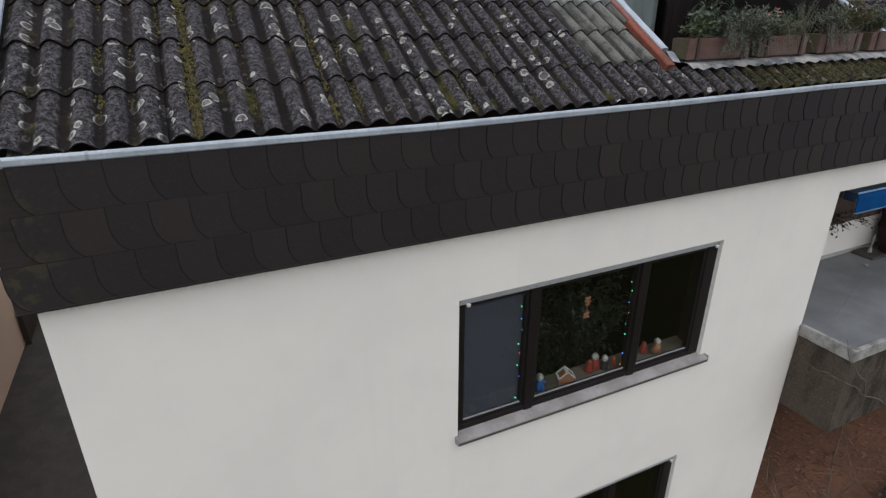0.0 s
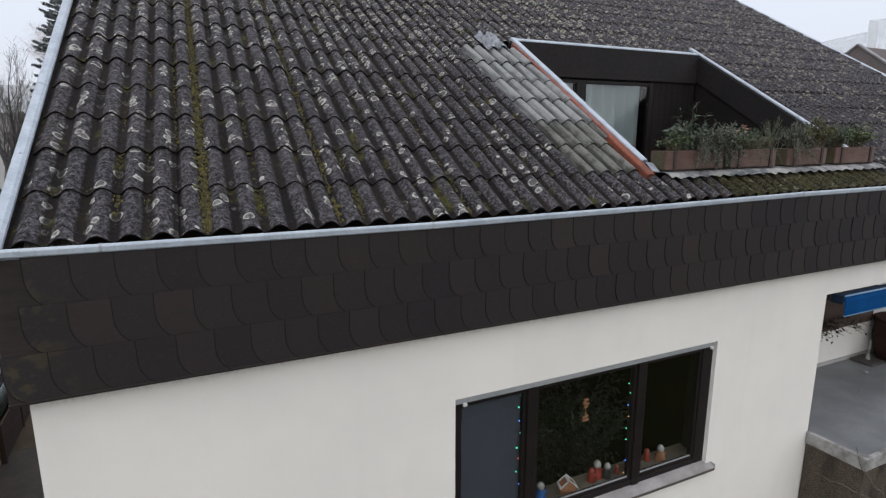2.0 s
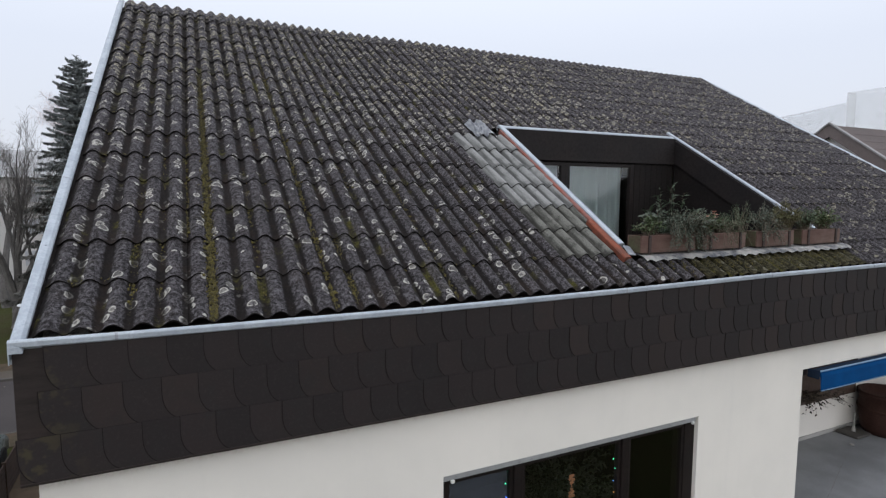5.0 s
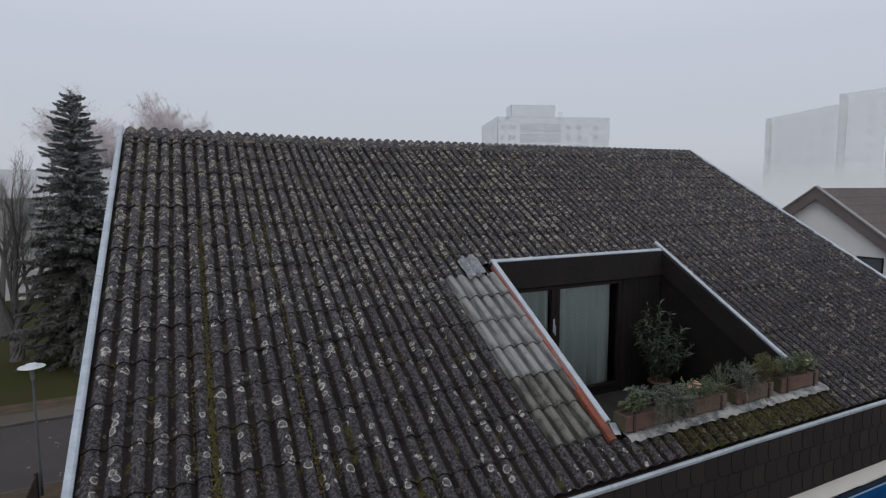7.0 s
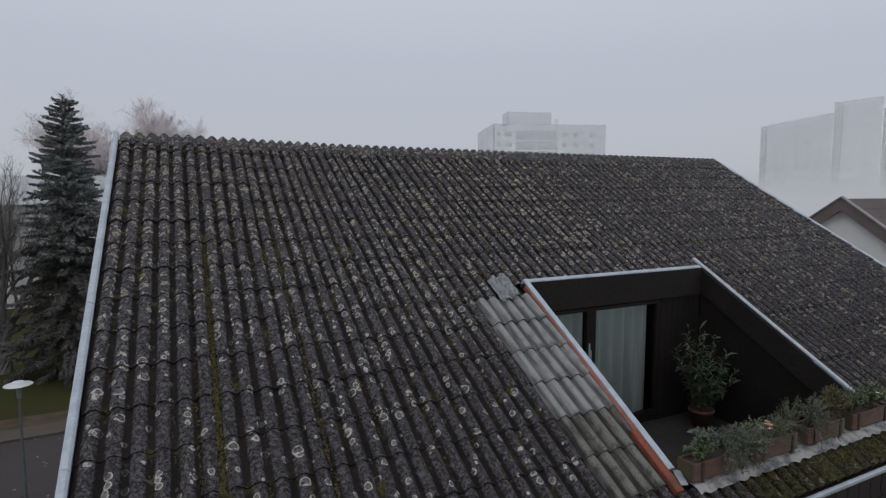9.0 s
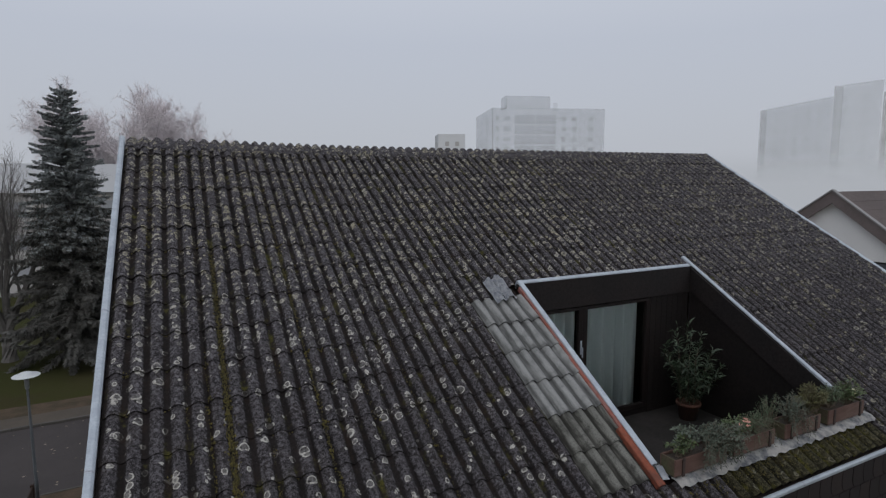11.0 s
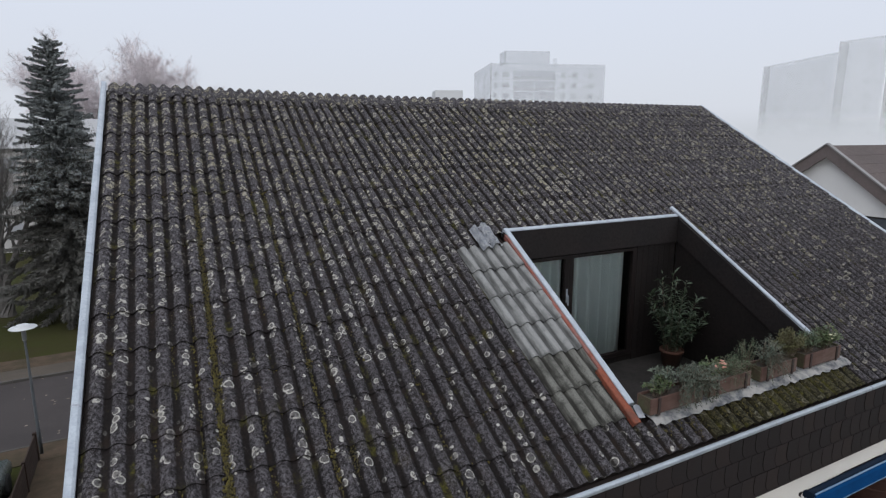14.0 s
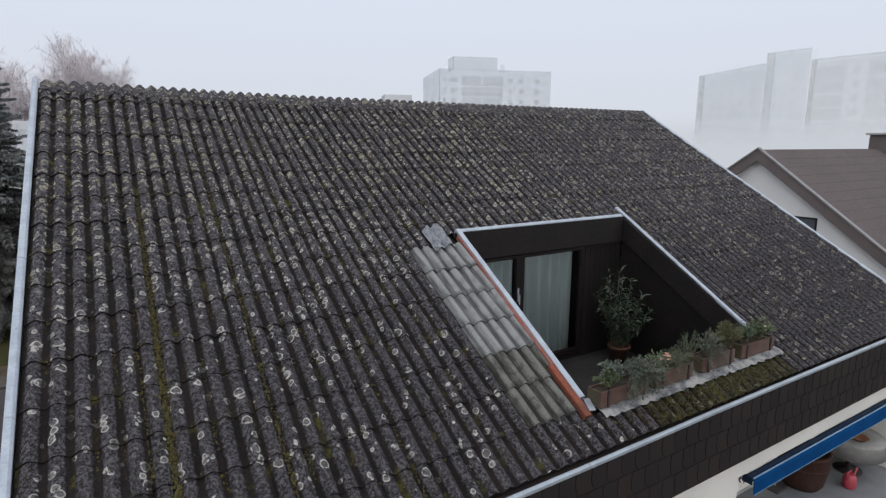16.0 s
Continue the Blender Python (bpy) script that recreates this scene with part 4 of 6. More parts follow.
def terrace_trim():
    z = thing("terrace_trim", (0, 0, 0), "zinc trim framing the roof terrace opening", "trim", kind="structure")
    def rail(name, xa, ya, xb, yb, w, lift, mat, label="", drop=0.05):
        """A capping between two points on the slope."""
        a, b = Vector((xa, ya, roof_z(ya) + sag(xa, ya) + lift)), Vector((xb, yb, roof_z(yb) + sag(xb, yb) + lift))
        d = (b - a).normalized()
        up = Vector((0, -math.sin(PITCH), math.cos(PITCH)))
        side = d.cross(up).normalized()
        prof = [(-w / 2, -drop), (-w / 2, 0), (-w / 2 + 0.012, 0.010), (w / 2 - 0.012, 0.010), (w / 2, 0), (w / 2, -drop)]
        bm = bmesh.new()
        ends = [[bm.verts.new(p + side * s + up * u) for s, u in prof] for p in (a, b)]
        for i in range(6):
            bm.faces.new((ends[0][i], ends[0][(i + 1) % 6], ends[1][(i + 1) % 6], ends[1][i]))
        bm.faces.new(ends[0])
        bm.faces.new(ends[1][::-1])
        part(name, bm, mat, z, label)
    rail("side_trim", 4.264, 4.17, 4.314, 5.55, 0.078, 0.075, M_ZINC, drop=0.12)
    rail("side_trim", 4.314, 5.552, 4.352, 6.83, 0.078, 0.077, M_ZINC, drop=0.12)
    rail("head_trim", 4.31, 6.81, 7.86, 6.81, 0.07, 0.07, M_ZINC, drop=0.09)
    rail("side_trim", 7.925, 4.20, 7.945, 5.65, 0.07, 0.06, M_ZINC, drop=0.08)
    rail("side_trim", 7.945, 5.652, 7.97, 7.02, 0.07, 0.062, M_ZINC, drop=0.08)
    # red-lead painted flashing beside the newer sheets
    rail("red_flashing", 4.188, 3.99, 4.208, 4.62, 0.095, 0.050, M_RUST, "orange-red painted flashing", drop=0.06)
    rail("red_flashing", 4.226, 4.621, 4.254, 5.55, 0.056, 0.051, M_ORANGE, "orange-red painted flashing", drop=0.06)
    rail("red_flashing", 4.262, 5.551, 4.300, 6.74, 0.040, 0.052, M_ORANGE, "orange-red painted flashing", drop=0.06)
    # crumpled lead at the upper corner, dressed over two waves
    for k in range(2):
        bm = bmesh.new()
        nx, ny = 10, 8
        rnd = random.Random(3 + k)
        x0 = X0 + (27 + k) * WAVE
        grid = []
        for j in range(ny + 1):
            y = 6.53 + 0.05 * k + 0.40 * j / ny
            grid.append([bm.verts.new((x0 + WAVE * 1.02 * i / nx, y + rnd.uniform(-0.006, 0.006), roof_z(y) + sag(x0, y) + 0.056 + wave_z(i / nx) + rnd.uniform(-0.016, 0.016))) for i in range(nx + 1)])
        for r0, r1 in zip(grid, grid[1:]):
            for i in range(nx):
                bm.faces.new((r0[i], r0[i + 1], r1[i + 1], r1[i]))
        bmesh.ops.solidify(bm, geom=bm.faces[:], thickness=0.006)
        part("lead_patch", bm, M_LEADPATCH, z, "crumpled grey lead flashing")
    bm = box((-0.045, -0.07, -0.004), (0.045, 0.09, 0.004), 0.003)
    o = part("corner_flap", bm, M_LEAD, z, "bent lead corner piece")
    o.matrix_basis = pose(4.29, 4.08, roof_z(4.08) + 0.045, math.degrees(PITCH) + 2, 8, -8)


terrace_trim()


def terrace_doors():
    y = T_Y1 - 0.001
    for k, (xa, xb, handle) in enumerate(((4.46, 5.545, True), (5.546, 6.98, False))):
        d = thing("terrace_door", (0, 0, 0), "dark framed glazed terrace door", "door", "terrace doors", "structure")
        za, zb, w = 6.46, 8.335, 0.085
        fr = boxes(((xa, y, za), (xa + w, y + 0.07, zb)), ((xb - w, y, za), (xb, y + 0.07, zb)), ((xa + w, y, zb - 0.05), (xb - w, y + 0.07, zb)), ((xa + w, y, za), (xb - w, y + 0.07, za + 0.075)), bevel=0.006)
        part("door_frame", fr, M_FRAME, d)
        pane("pane", (xa + w - 0.005, y + 0.03, za + 0.07), (xb - w + 0.005, y + 0.036, zb - 0.045), d)
        if handle:
            h = boxes(((xb - 0.055, y - 0.012, 7.58), (xb - 0.025, y, 7.80)), ((xb - 0.05, y - 0.04, 7.67), (xb - 0.03, y - 0.012, 7.70)), ((xb - 0.05, y - 0.05, 7.54), (xb - 0.03, y - 0.036, 7.70)), bevel=0.004)
            part("handle", h, M_ZINC, d, "pale metal door handle")
        # pleated curtain behind the glass
        c = thing("curtain", (0, 0, 0), "pale greenish-white pleated net curtain behind glass", "curtain", "terrace curtains")
        bm = bmesh.new()
        x0, x1 = (4.60, 5.47) if k == 0 else (5.63, 6.82)
        n = 90
        top, bot = [], []
        ph = 0.7 * k
        for i in range(n + 1):
            u = i / n
            x = x0 + (x1 - x0) * u
            dy = 0.046 * math.sin(2 * math.pi * u * (x1 - x0) / 0.225 + ph + 0.8 * math.sin(u * 9)) + 0.014 * math.sin(2 * math.pi * u * 5.3 + ph)
            gap = 0.14 * max(0, 1 - u * 3) if k == 0 else 0
            top.append(bm.verts.new((x, y + 0.125 + dy, 8.31)))
            bot.append(bm.verts.new((x + gap * 0.3, y + 0.125 + dy * 1.1, 6.49)))
        for i in range(n):
            bm.faces.new((top[i], top[i + 1], bot[i + 1], bot[i]))
        bmesh.ops.solidify(bm, geom=bm.faces[:], thickness=0.003)
        part("cloth", bm, M_CURTAIN, c, smooth=True)
    tagged(finish("attic_wall", boxes(((4.2, 8.2, 5.95), (8.0, 8.3, 9.4)), ((4.15, 7.0, 5.95), (4.2, 8.3, 8.8)), ((8.0, 7.0, 5.95), (8.05, 8.3, 8.8))), M_CLAD), "dim attic room walls behind the doors", "wall", kind="structure")


terrace_doors()

# ---- flower boxes and plants ----
M_BOXWOOD = surface("faded_red_timber", (0.080, 0.040, 0.031), (0.112, 0.072, 0.058), 0.85, 0.0, 3.0, 30.0, 0.3, 0.003, grain=(0.15, 1, 1))
M_BOXEND = surface("mossy_timber", (0.060, 0.044, 0.026), (0.052, 0.054, 0.024), 0.9, 0.0, 9.0, 40.0, 0.4, 0.004)
M_BATTEN = surface("dark_red_batten", (0.034, 0.020, 0.017), (0.026, 0.016, 0.014), 0.8, 0.0, 3.0, 30.0, 0.2, 0.002)
M_SOIL = surface("potting_soil", (0.035, 0.026, 0.02), (0.05, 0.038, 0.028), 0.95, 0.0, 8.0, 60.0, 0.8, 0.01)


M_SAGE = leaf_material("grey_green_leaves", (0.040, 0.056, 0.038), (0.105, 0.122, 0.095), 0.8)
M_ROSEMARY = leaf_material("needle_leaves", (0.030, 0.056, 0.026), (0.075, 0.108, 0.058), 0.7)
M_GERAN = leaf_material("fresh_green_leaves", (0.036, 0.064, 0.022), (0.078, 0.105, 0.038), 0.6)
M_OLIVE = leaf_material("olive_leaves", (0.045, 0.052, 0.014), (0.098, 0.092, 0.026), 0.65)
M_OLEANDER = leaf_material("dark_lance_leaves", (0.010, 0.021, 0.010), (0.038, 0.060, 0.031), 0.55)
M_TWIG = surface("brown_twig", (0.10, 0.075, 0.055), (0.13, 0.10, 0.075), 0.9, 0.0, 8.0, 60.0, 0.3, 0.002)
M_PETAL = leaf_material("salmon_petals", (0.42, 0.17, 0.13), (0.52, 0.29, 0.23), 0.6)
M_PALEPETAL = leaf_material("pale_yellow_petals", (0.50, 0.50, 0.30), (0.62, 0.60, 0.44), 0.6)


def leaf(verts, faces, at, d, n, length, width):
    """One bent leaf of four triangles."""
    d = d.normalized()
    s = d.cross(n)
    s = s.normalized() if s.length > 1e-4 else Vector((1, 0, 0))
    up = s.cross(d)
    b = len(verts)
    verts.extend([at, at + d * length * 0.5 + s * width / 2 + up * width * 0.15, at + d * length - up * length * 0.12, at + d * length * 0.5 - s * width / 2 + up * width * 0.15, at + d * length * 0.5])
    faces.extend([(b, b + 1, b + 4), (b + 1, b + 2, b + 4), (b + 4, b + 2, b + 3), (b, b + 4, b + 3)])


def bush(name, at, spread, height, stems, leaves, length, width, leaf_mat, seed, label, category="plant", lean=(0, 0), low=0.15, twig_mat=None, hang=0.0):
    """A plant of wiry stems with leaves set all along them."""
    rnd = random.Random(seed)
    p = thing(name, at, label, category)
    bm = bmesh.new()
    lv, lf = [], []
    for _ in range(stems):
        a = rnd.uniform(0, 2 * math.pi)
        rr = math.sqrt(rnd.random())
        foot = Vector((rnd.uniform(-0.35, 0.35) * spread[0], rnd.uniform(-0.25, 0.25) * spread[1], 0))
        tip = Vector((math.cos(a) * rr * spread[0] + lean[0], math.sin(a) * rr * spread[1] + lean[1], height * rnd.uniform(0.55, 1.0) * (1.05 - 0.45 * rr * rr)))
        mid = foot.lerp(tip, 0.5) + Vector((rnd.uniform(-0.03, 0.03), rnd.uniform(-0.03, 0.03), 0.05))
        if hang and rnd.random() < hang:   # stems spilling over the front of the box
            tip = Vector((rnd.uniform(-1, 1) * spread[0], -0.13 - 0.10 * rnd.random(), rnd.uniform(-0.16, 0.06)))
            mid = foot.lerp(tip, 0.55) + Vector((0, 0, 0.14))
        pts = [foot, foot.lerp(mid, 0.6), mid, mid.lerp(tip, 0.5) + Vector((0, 0, 0.01)), tip]
        sweep(bm, pts, [0.004, 0.0035, 0.003, 0.002, 0.001], 4)
        for k in range(leaves):
            u = low + (1 - low) * (k + rnd.random()) / leaves
            q = u * 4
            i = min(int(q), 3)
            pos = pts[i].lerp(pts[i + 1], q - i)
            axis = (pts[i + 1] - pts[i]).normalized()
            out = Vector((rnd.gauss(0, 1), rnd.gauss(0, 1), rnd.gauss(0, 0.6)))
            d = axis * rnd.uniform(0.2, 0.8) + out.normalized() * 0.9
            leaf(lv, lf, pos, d, Vector((rnd.gauss(0, .5), rnd.gauss(0, .5), 1)), length * rnd.uniform(0.6, 1.15), width * rnd.uniform(0.7, 1.2))
    tagged(part("stem", bm, twig_mat or M_TWIG, p), kind="stuff")
    o = new("foliage", mesh_of("foliage", lv, lf, leaf_mat))
    o.parent = p
    tagged(o, kind="stuff")
    return p


def flowers(parent, spots, mat, size=0.022):
    v, f = [], []
    rnd = random.Random(len(spots))
    for s in spots:
        for k in range(7):
            a = k * 2 * math.pi / 7
            leaf(v, f, Vector(s), Vector((math.cos(a), math.sin(a), rnd.uniform(0.2, 0.8))), Vector((0, 0, 1)), size, size * 0.8)
    o = new("blossom", mesh_of("blossom", v, f, mat))
    o.parent = parent
    tagged(o, kind="stuff")


def flower_box(x0, x1, seed):
    fb = thing("flower_box", ((x0 + x1) / 2, 4.09, 7.201), "faded red timber flower box with dark battens", "flower box", "flower boxes on the ledge")
    w, d, h, th = (x1 - x0) / 2, 0.10, 0.195, 0.016
    rnd = random.Random(seed)
    part("front_panel", box((-w, -d, 0.012), (w, -d + th, h), 0.004), M_BOXWOOD, fb)
    part("back_panel", box((-w, d - th, 0.012), (w, d, h), 0.004), M_BOXWOOD, fb)
    for s in (-1, 1):
        part("end_panel", box((s * w - (0 if s < 0 else th), -d + th, 0.012), (s * w + (th if s < 0 else 0), d - th, h), 0.003), M_BOXEND, fb, "greenish weathered end panel")
    part("bottom", box((-w + th, -d + th, 0.0), (w - th, d - th, 0.03)), M_BATTEN, fb)
    for x in (-w + 0.12, w - 0.10):
        part("batten", box((x - 0.019, -d - 0.015, -0.0), (x + 0.019, -d - 0.001, h + 0.004), 0.003), M_BATTEN, fb, "dark upright batten")
    part("soil", box((-w + th, -d + th, 0.03), (w - th, d - th, h - 0.03)), M_SOIL, fb)
    return fb


for i, (a, b) in enumerate(((4.36, 5.18), (5.30, 6.02), (6.22, 6.93), (7.10, 7.90))):
    flower_box(a, b, i)
SOIL_Z = 7.365
bush("herb_plant", (4.56, 4.09, SOIL_Z), (0.20, 0.14), 0.24, 34, 18, 0.034, 0.022, M_GERAN, 11, "low green leafy plant in a flower box")
bush("sage_plant", (4.66, 4.13, SOIL_Z), (0.20, 0.14), 0.33, 24, 20, 0.06, 0.03, M_SAGE, 12, "grey-green sage with upright stems")
bush("lavender_plant", (5.04, 4.05, SOIL_Z), (0.36, 0.25), 0.33, 130, 34, 0.042, 0.010, M_SAGE, 13, "bushy silver-grey lavender spilling over the box", lean=(0.04, -0.09), hang=0.4)
g = bush("geranium_plant", (5.42, 4.08, SOIL_Z), (0.23, 0.17), 0.29, 46, 14, 0.036, 0.030, M_GERAN, 14, "green geranium with salmon blossoms")
flowers(g, [(-0.02, -0.12, 0.25), (0.03, -0.13, 0.24), (0.0, -0.15, 0.21), (-0.08, -0.10, 0.22), (0.01, -0.11, 0.27)], M_PETAL, 0.034)
bush("rosemary_plant", (5.74, 4.10, SOIL_Z), (0.30, 0.18), 0.25, 80, 36, 0.028, 0.006, M_ROSEMARY, 15, "dense green rosemary in a flower box", hang=0.12)
bush("rosemary_plant", (6.14, 4.16, SOIL_Z - 0.15), (0.20, 0.14), 0.60, 44, 40, 0.030, 0.006, M_ROSEMARY, 16, "tall upright dark green rosemary")
bush("thyme_plant", (6.44, 4.07, SOIL_Z), (0.24, 0.18), 0.38, 80, 32, 0.030, 0.010, M_SAGE, 17, "grey-green bushy herb in a flower box", hang=0.25)
bush("boxwood_plant", (6.92, 4.12, SOIL_Z), (0.27, 0.19), 0.40, 140, 30, 0.022, 0.014, M_OLIVE, 18, "olive-green dense evergreen in a flower box")
bush("broom_plant", (7.32, 4.12, SOIL_Z), (0.27, 0.18), 0.31, 80, 26, 0.030, 0.010, M_ROSEMARY, 19, "leafy green shrub in a flower box")
g = bush("primrose_plant", (7.66, 4.08, SOIL_Z), (0.27, 0.18), 0.33, 60, 16, 0.038, 0.024, M_GERAN, 20, "green plant with pale yellow flowers")
flowers(g, [(0.02, -0.06, 0.20), (0.07, -0.08, 0.18), (0.11, -0.05, 0.19), (-0.02, -0.09, 0.16)], M_PALEPETAL, 0.03)

M_TERRA = surface("terracotta", (0.082, 0.032, 0.020), (0.060, 0.025, 0.017), 0.85, 0.0, 4.0, 40.0, 0.2, 0.002)


def potted_oleander():
    pot = thing("plant_pot", (7.40, 6.30, T_Z), "round terracotta plant pot on the terrace floor", "plant pot")
    part("pot", lathe([(0.13, 0.0), (0.175, 0.24), (0.195, 0.245), (0.195, 0.29), (0.175, 0.29), (0.16, 0.25), (0.02, 0.245)], 28), M_TERRA, pot, smooth=True)
    bush("oleander", (7.40, 6.30, T_Z + 0.25), (0.60, 0.46), 1.48, 22, 46, 0.15, 0.030, M_OLEANDER, 31, "tall dark green oleander in a terracotta pot", low=0.08)


potted_oleander()


# ---- the picture window and its sill display ----
M_SILL = surface("grey_stone_sill", (0.275, 0.258, 0.255), (0.175, 0.158, 0.152), 0.8, 0.0, 3.0, 40.0, 0.25, 0.003, world_space=True)
M_DRIP = surface("dirty_sill_edge", (0.060, 0.047, 0.042), (0.085, 0.070, 0.062), 0.85, 0.0, 4.0, 40.0, 0.2, 0.002, world_space=True)
M_SCREEN = surface("grey_insect_screen", (0.049, 0.055, 0.075), (0.042, 0.048, 0.066), 0.7, 0.0, 1.0, 200.0, 0.1, 0.001)
M_SCREEN.node_tree.nodes["Principled BSDF"].inputs["Alpha"].default_value = 0.56   # open weave
M_SHUTTER = surface("grey_aluminium", (0.33, 0.335, 0.345), (0.28, 0.285, 0.295), 0.5, 0.3, 2.0, 40.0, 0.05)
FRAME_Y = WALL_Y + 0.045


def picture_window(name, x0, x1, z0, z1, upper):
    w = thing(name, (0, 0, 0), "wide brown-framed three-part window", "window", kind="structure")
    y0, y1 = FRAME_Y, FRAME_Y + 0.075
    fw = 0.075
    m1a, m1b, m2a, m2b = x0 + 0.745, x0 + 0.845, x0 + 2.055, x0 + 2.155
    right = x1 - 0.15
    part("outer_frame", boxes(((x0, y0, z0), (x0 + 0.05, y1, z1)), ((right, y0, z0), (x1, y1, z1)), ((x0 + 0.05, y0, z1 - fw), (right, y1, z1)), ((x0 + 0.05, y0, z0), (right, y1, z0 + fw)), bevel=0.006), M_FRAME, w)
    part("mullion", box((m1a, y0 - 0.012, z0), (m1b, y1, z1 - fw), 0.008), M_FRAME, w)
    part("mullion", box((m2a, y0 - 0.012, z0), (m2b, y1, z1 - fw), 0.008), M_FRAME, w)
    zt, zb = z1 - fw, z0 + fw
    for k, (a, b) in enumerate(((x0 + 0.05, m1a), (m1b, m2a), (m2b, right))):
        s = 0.035
        part("sash", boxes(((a, y0 + 0.012, zb), (a + s, y1 - 0.01, zt)), ((b - s, y0 + 0.012, zb), (b, y1 - 0.01, zt)), ((a + s, y0 + 0.012, zt - s), (b - s, y1 - 0.01, zt)), ((a + s, y0 + 0.012, zb), (b - s, y1 - 0.01, zb + s)), bevel=0.004), M_FRAME, w)
        pane("pane", (a + s - 0.004, y0 + 0.03, zb + s - 0.004), (b - s + 0.004, y0 + 0.036, zt - s + 0.004), w)
        if upper:
            part("glazing_bead", box((a + s, y0 + 0.018, zb + s), (b - s, y0 + 0.028, zb + s + 0.012)), M_SHUTTER, w, "pale strip along the glass")
    # Dark boxes added to cover the pale reveal inside the panes
    part("lining", boxes(((x1 - 0.03, y1, z0 + 0.07), (x1 - 0.004, WALL_Y + 0.31, z1)), ((x0 + 0.004, y1, z0 + 0.07), (x0 + 0.03, WALL_Y + 0.31, z1)), ((x0 + 0.03, y1, z1 - 0.03), (x1 - 0.03, WALL_Y + 0.31, z1 - 0.004))), M_FRAME, w, "added dark lining over the pale inner reveal")
    # window board inside
    part("window_board", box((x0, y1, z0 + 0.03), (x1, y1 + 0.24, z0 + 0.065), 0.006), M_WINBOARD, w, "light wooden inner window board")
    # roller-shutter rail and its stops
    part("shutter_rail", boxes(((x0 + 0.01, y0 - 0.034, z1 - 0.055), (x1 - 0.03, y0 - 0.016, z1 - 0.004)), ((x0 + 0.01, y0 - 0.016, z1 - 0.045), (x1 - 0.03, y0 - 0.002, z1 - 0.01)), bevel=0.004), M_SHUTTER, w, "grey aluminium shutter rail")
    for x in (x0 + 0.07, x1 - 0.10):
        part("stop", box((x, y0 - 0.060, z1 - 0.075), (x + 0.035, y0 - 0.034, z1 - 0.045), 0.006), M_WHITEPLASTIC, w, "small white rubber stop")
    # sill
    prof = [(y0 + 0.01, z0 + 0.022), (WALL_Y - 0.002, z0 + 0.006), (WALL_Y - 0.055, z0 - 0.022), (WALL_Y - 0.062, z0 - 0.030), (WALL_Y - 0.062, z0 - 0.060), (WALL_Y - 0.050, z0 - 0.060), (WALL_Y - 0.050, z0 - 0.042), (y0 + 0.01, z0 - 0.012)]
    part("window_sill", prism(prof, "x", x0 - 0.02, x1 + 0.07), M_SILL, w, "sloping grey stone sill with dirt marks")
    part("drip_edge", box((x0 - 0.018, WALL_Y - 0.066, z0 - 0.064), (x1 + 0.068, WALL_Y - 0.0625, z0 - 0.034), 0.0015), M_DRIP, w, "dirty dark brown sill edge")
    for x in (x0 - 0.026, x1 + 0.07):
        part("sill_end", box((x, WALL_Y - 0.065, z0 - 0.064), (x + 0.006, WALL_Y - 0.001, z0 + 0.012)), M_SHUTTER, w)
    return w


M_WINBOARD = surface("light_wood_board", (0.125, 0.103, 0.080), (0.095, 0.078, 0.061), 0.6, 0.0, 2.0, 30.0, 0.1, 0.001, grain=(0.2, 1, 1))
M_WHITEPLASTIC = surface("white_plastic", (0.52, 0.52, 0.51), (0.46, 0.46, 0.45), 0.5, 0.0, 3.0, 30.0, 0.05)
picture_window("window_1", W_X0, W_X1, W_Z0, W_Z1, True)
picture_window("window_2", L_X0, L_X1, L_Z0, L_Z1, False)
tagged(finish("insect_screen", box((W_X0 + 0.06, FRAME_Y + 0.062, W_Z0 + 0.095), (W_X0 + 0.742, FRAME_Y + 0.066, W_Z1 - 0.08)), M_SCREEN), "slate-grey open-weave screen behind the narrow pane", "insect screen")

M_SHADELEAF = leaf_material("dark_reflected_leaves", (0.003, 0.005, 0.002), (0.011, 0.015, 0.006), 0.8)
# added greenery behind the glass imitates trees reflected in the pane
bush("reflection_plant", (3.75, 4.55, 3.2), (0.95, 0.35), 2.3, 110, 34, 0.10, 0.035, M_SHADELEAF, 41, "near-black leaves behind the window imitating reflected trees", low=0.25, twig_mat=M_INNER)


def glow(name, col, power):
    m, t, b = shader(name)
    b.inputs["Base Color"].default_value = (*col, 1)
    b.inputs["Emission Color"].default_value = (*col, 1)
    b.inputs["Emission Strength"].default_value = power
    return m


BULBS = [glow("bulb_green", (0.10, 0.85, 0.45), 1.3), glow("bulb_blue", (0.08, 0.22, 1.0), 1.6), glow("bulb_orange", (0.95, 0.42, 0.10), 0.8), glow("bulb_red", (0.85, 0.15, 0.12), 0.8)]


def light_string(x, z_top, z_bottom, colours, seed):
    rnd = random.Random(seed)
    s = thing("light_string", (0, 0, 0), "string of small coloured fairy lights hanging inside the window", "fairy lights", "fairy light strings")
    y = FRAME_Y + 0.052
    n = len(colours)
    pts, spots = [], []
    for i in range(n):
        z = z_top + (z_bottom - z_top) * i / (n - 1) + rnd.uniform(-0.012, 0.012)
        spots.append((x + rnd.uniform(-0.022, 0.022), y, z))
    bm = bmesh.new()
    sweep(bm, [(x, y, z_top + 0.03)] + spots, [0.0018] * (n + 1), 5)
    part("cable", bm, M_FRAME, s, "thin dark cable")
    for c, p in zip(colours, spots):
        b = bmesh.new()
        bmesh.ops.create_icosphere(b, subdivisions=2, radius=0.0065, matrix=Matrix.Translation(p))
        part("bulb", b, BULBS[c], s, smooth=True)


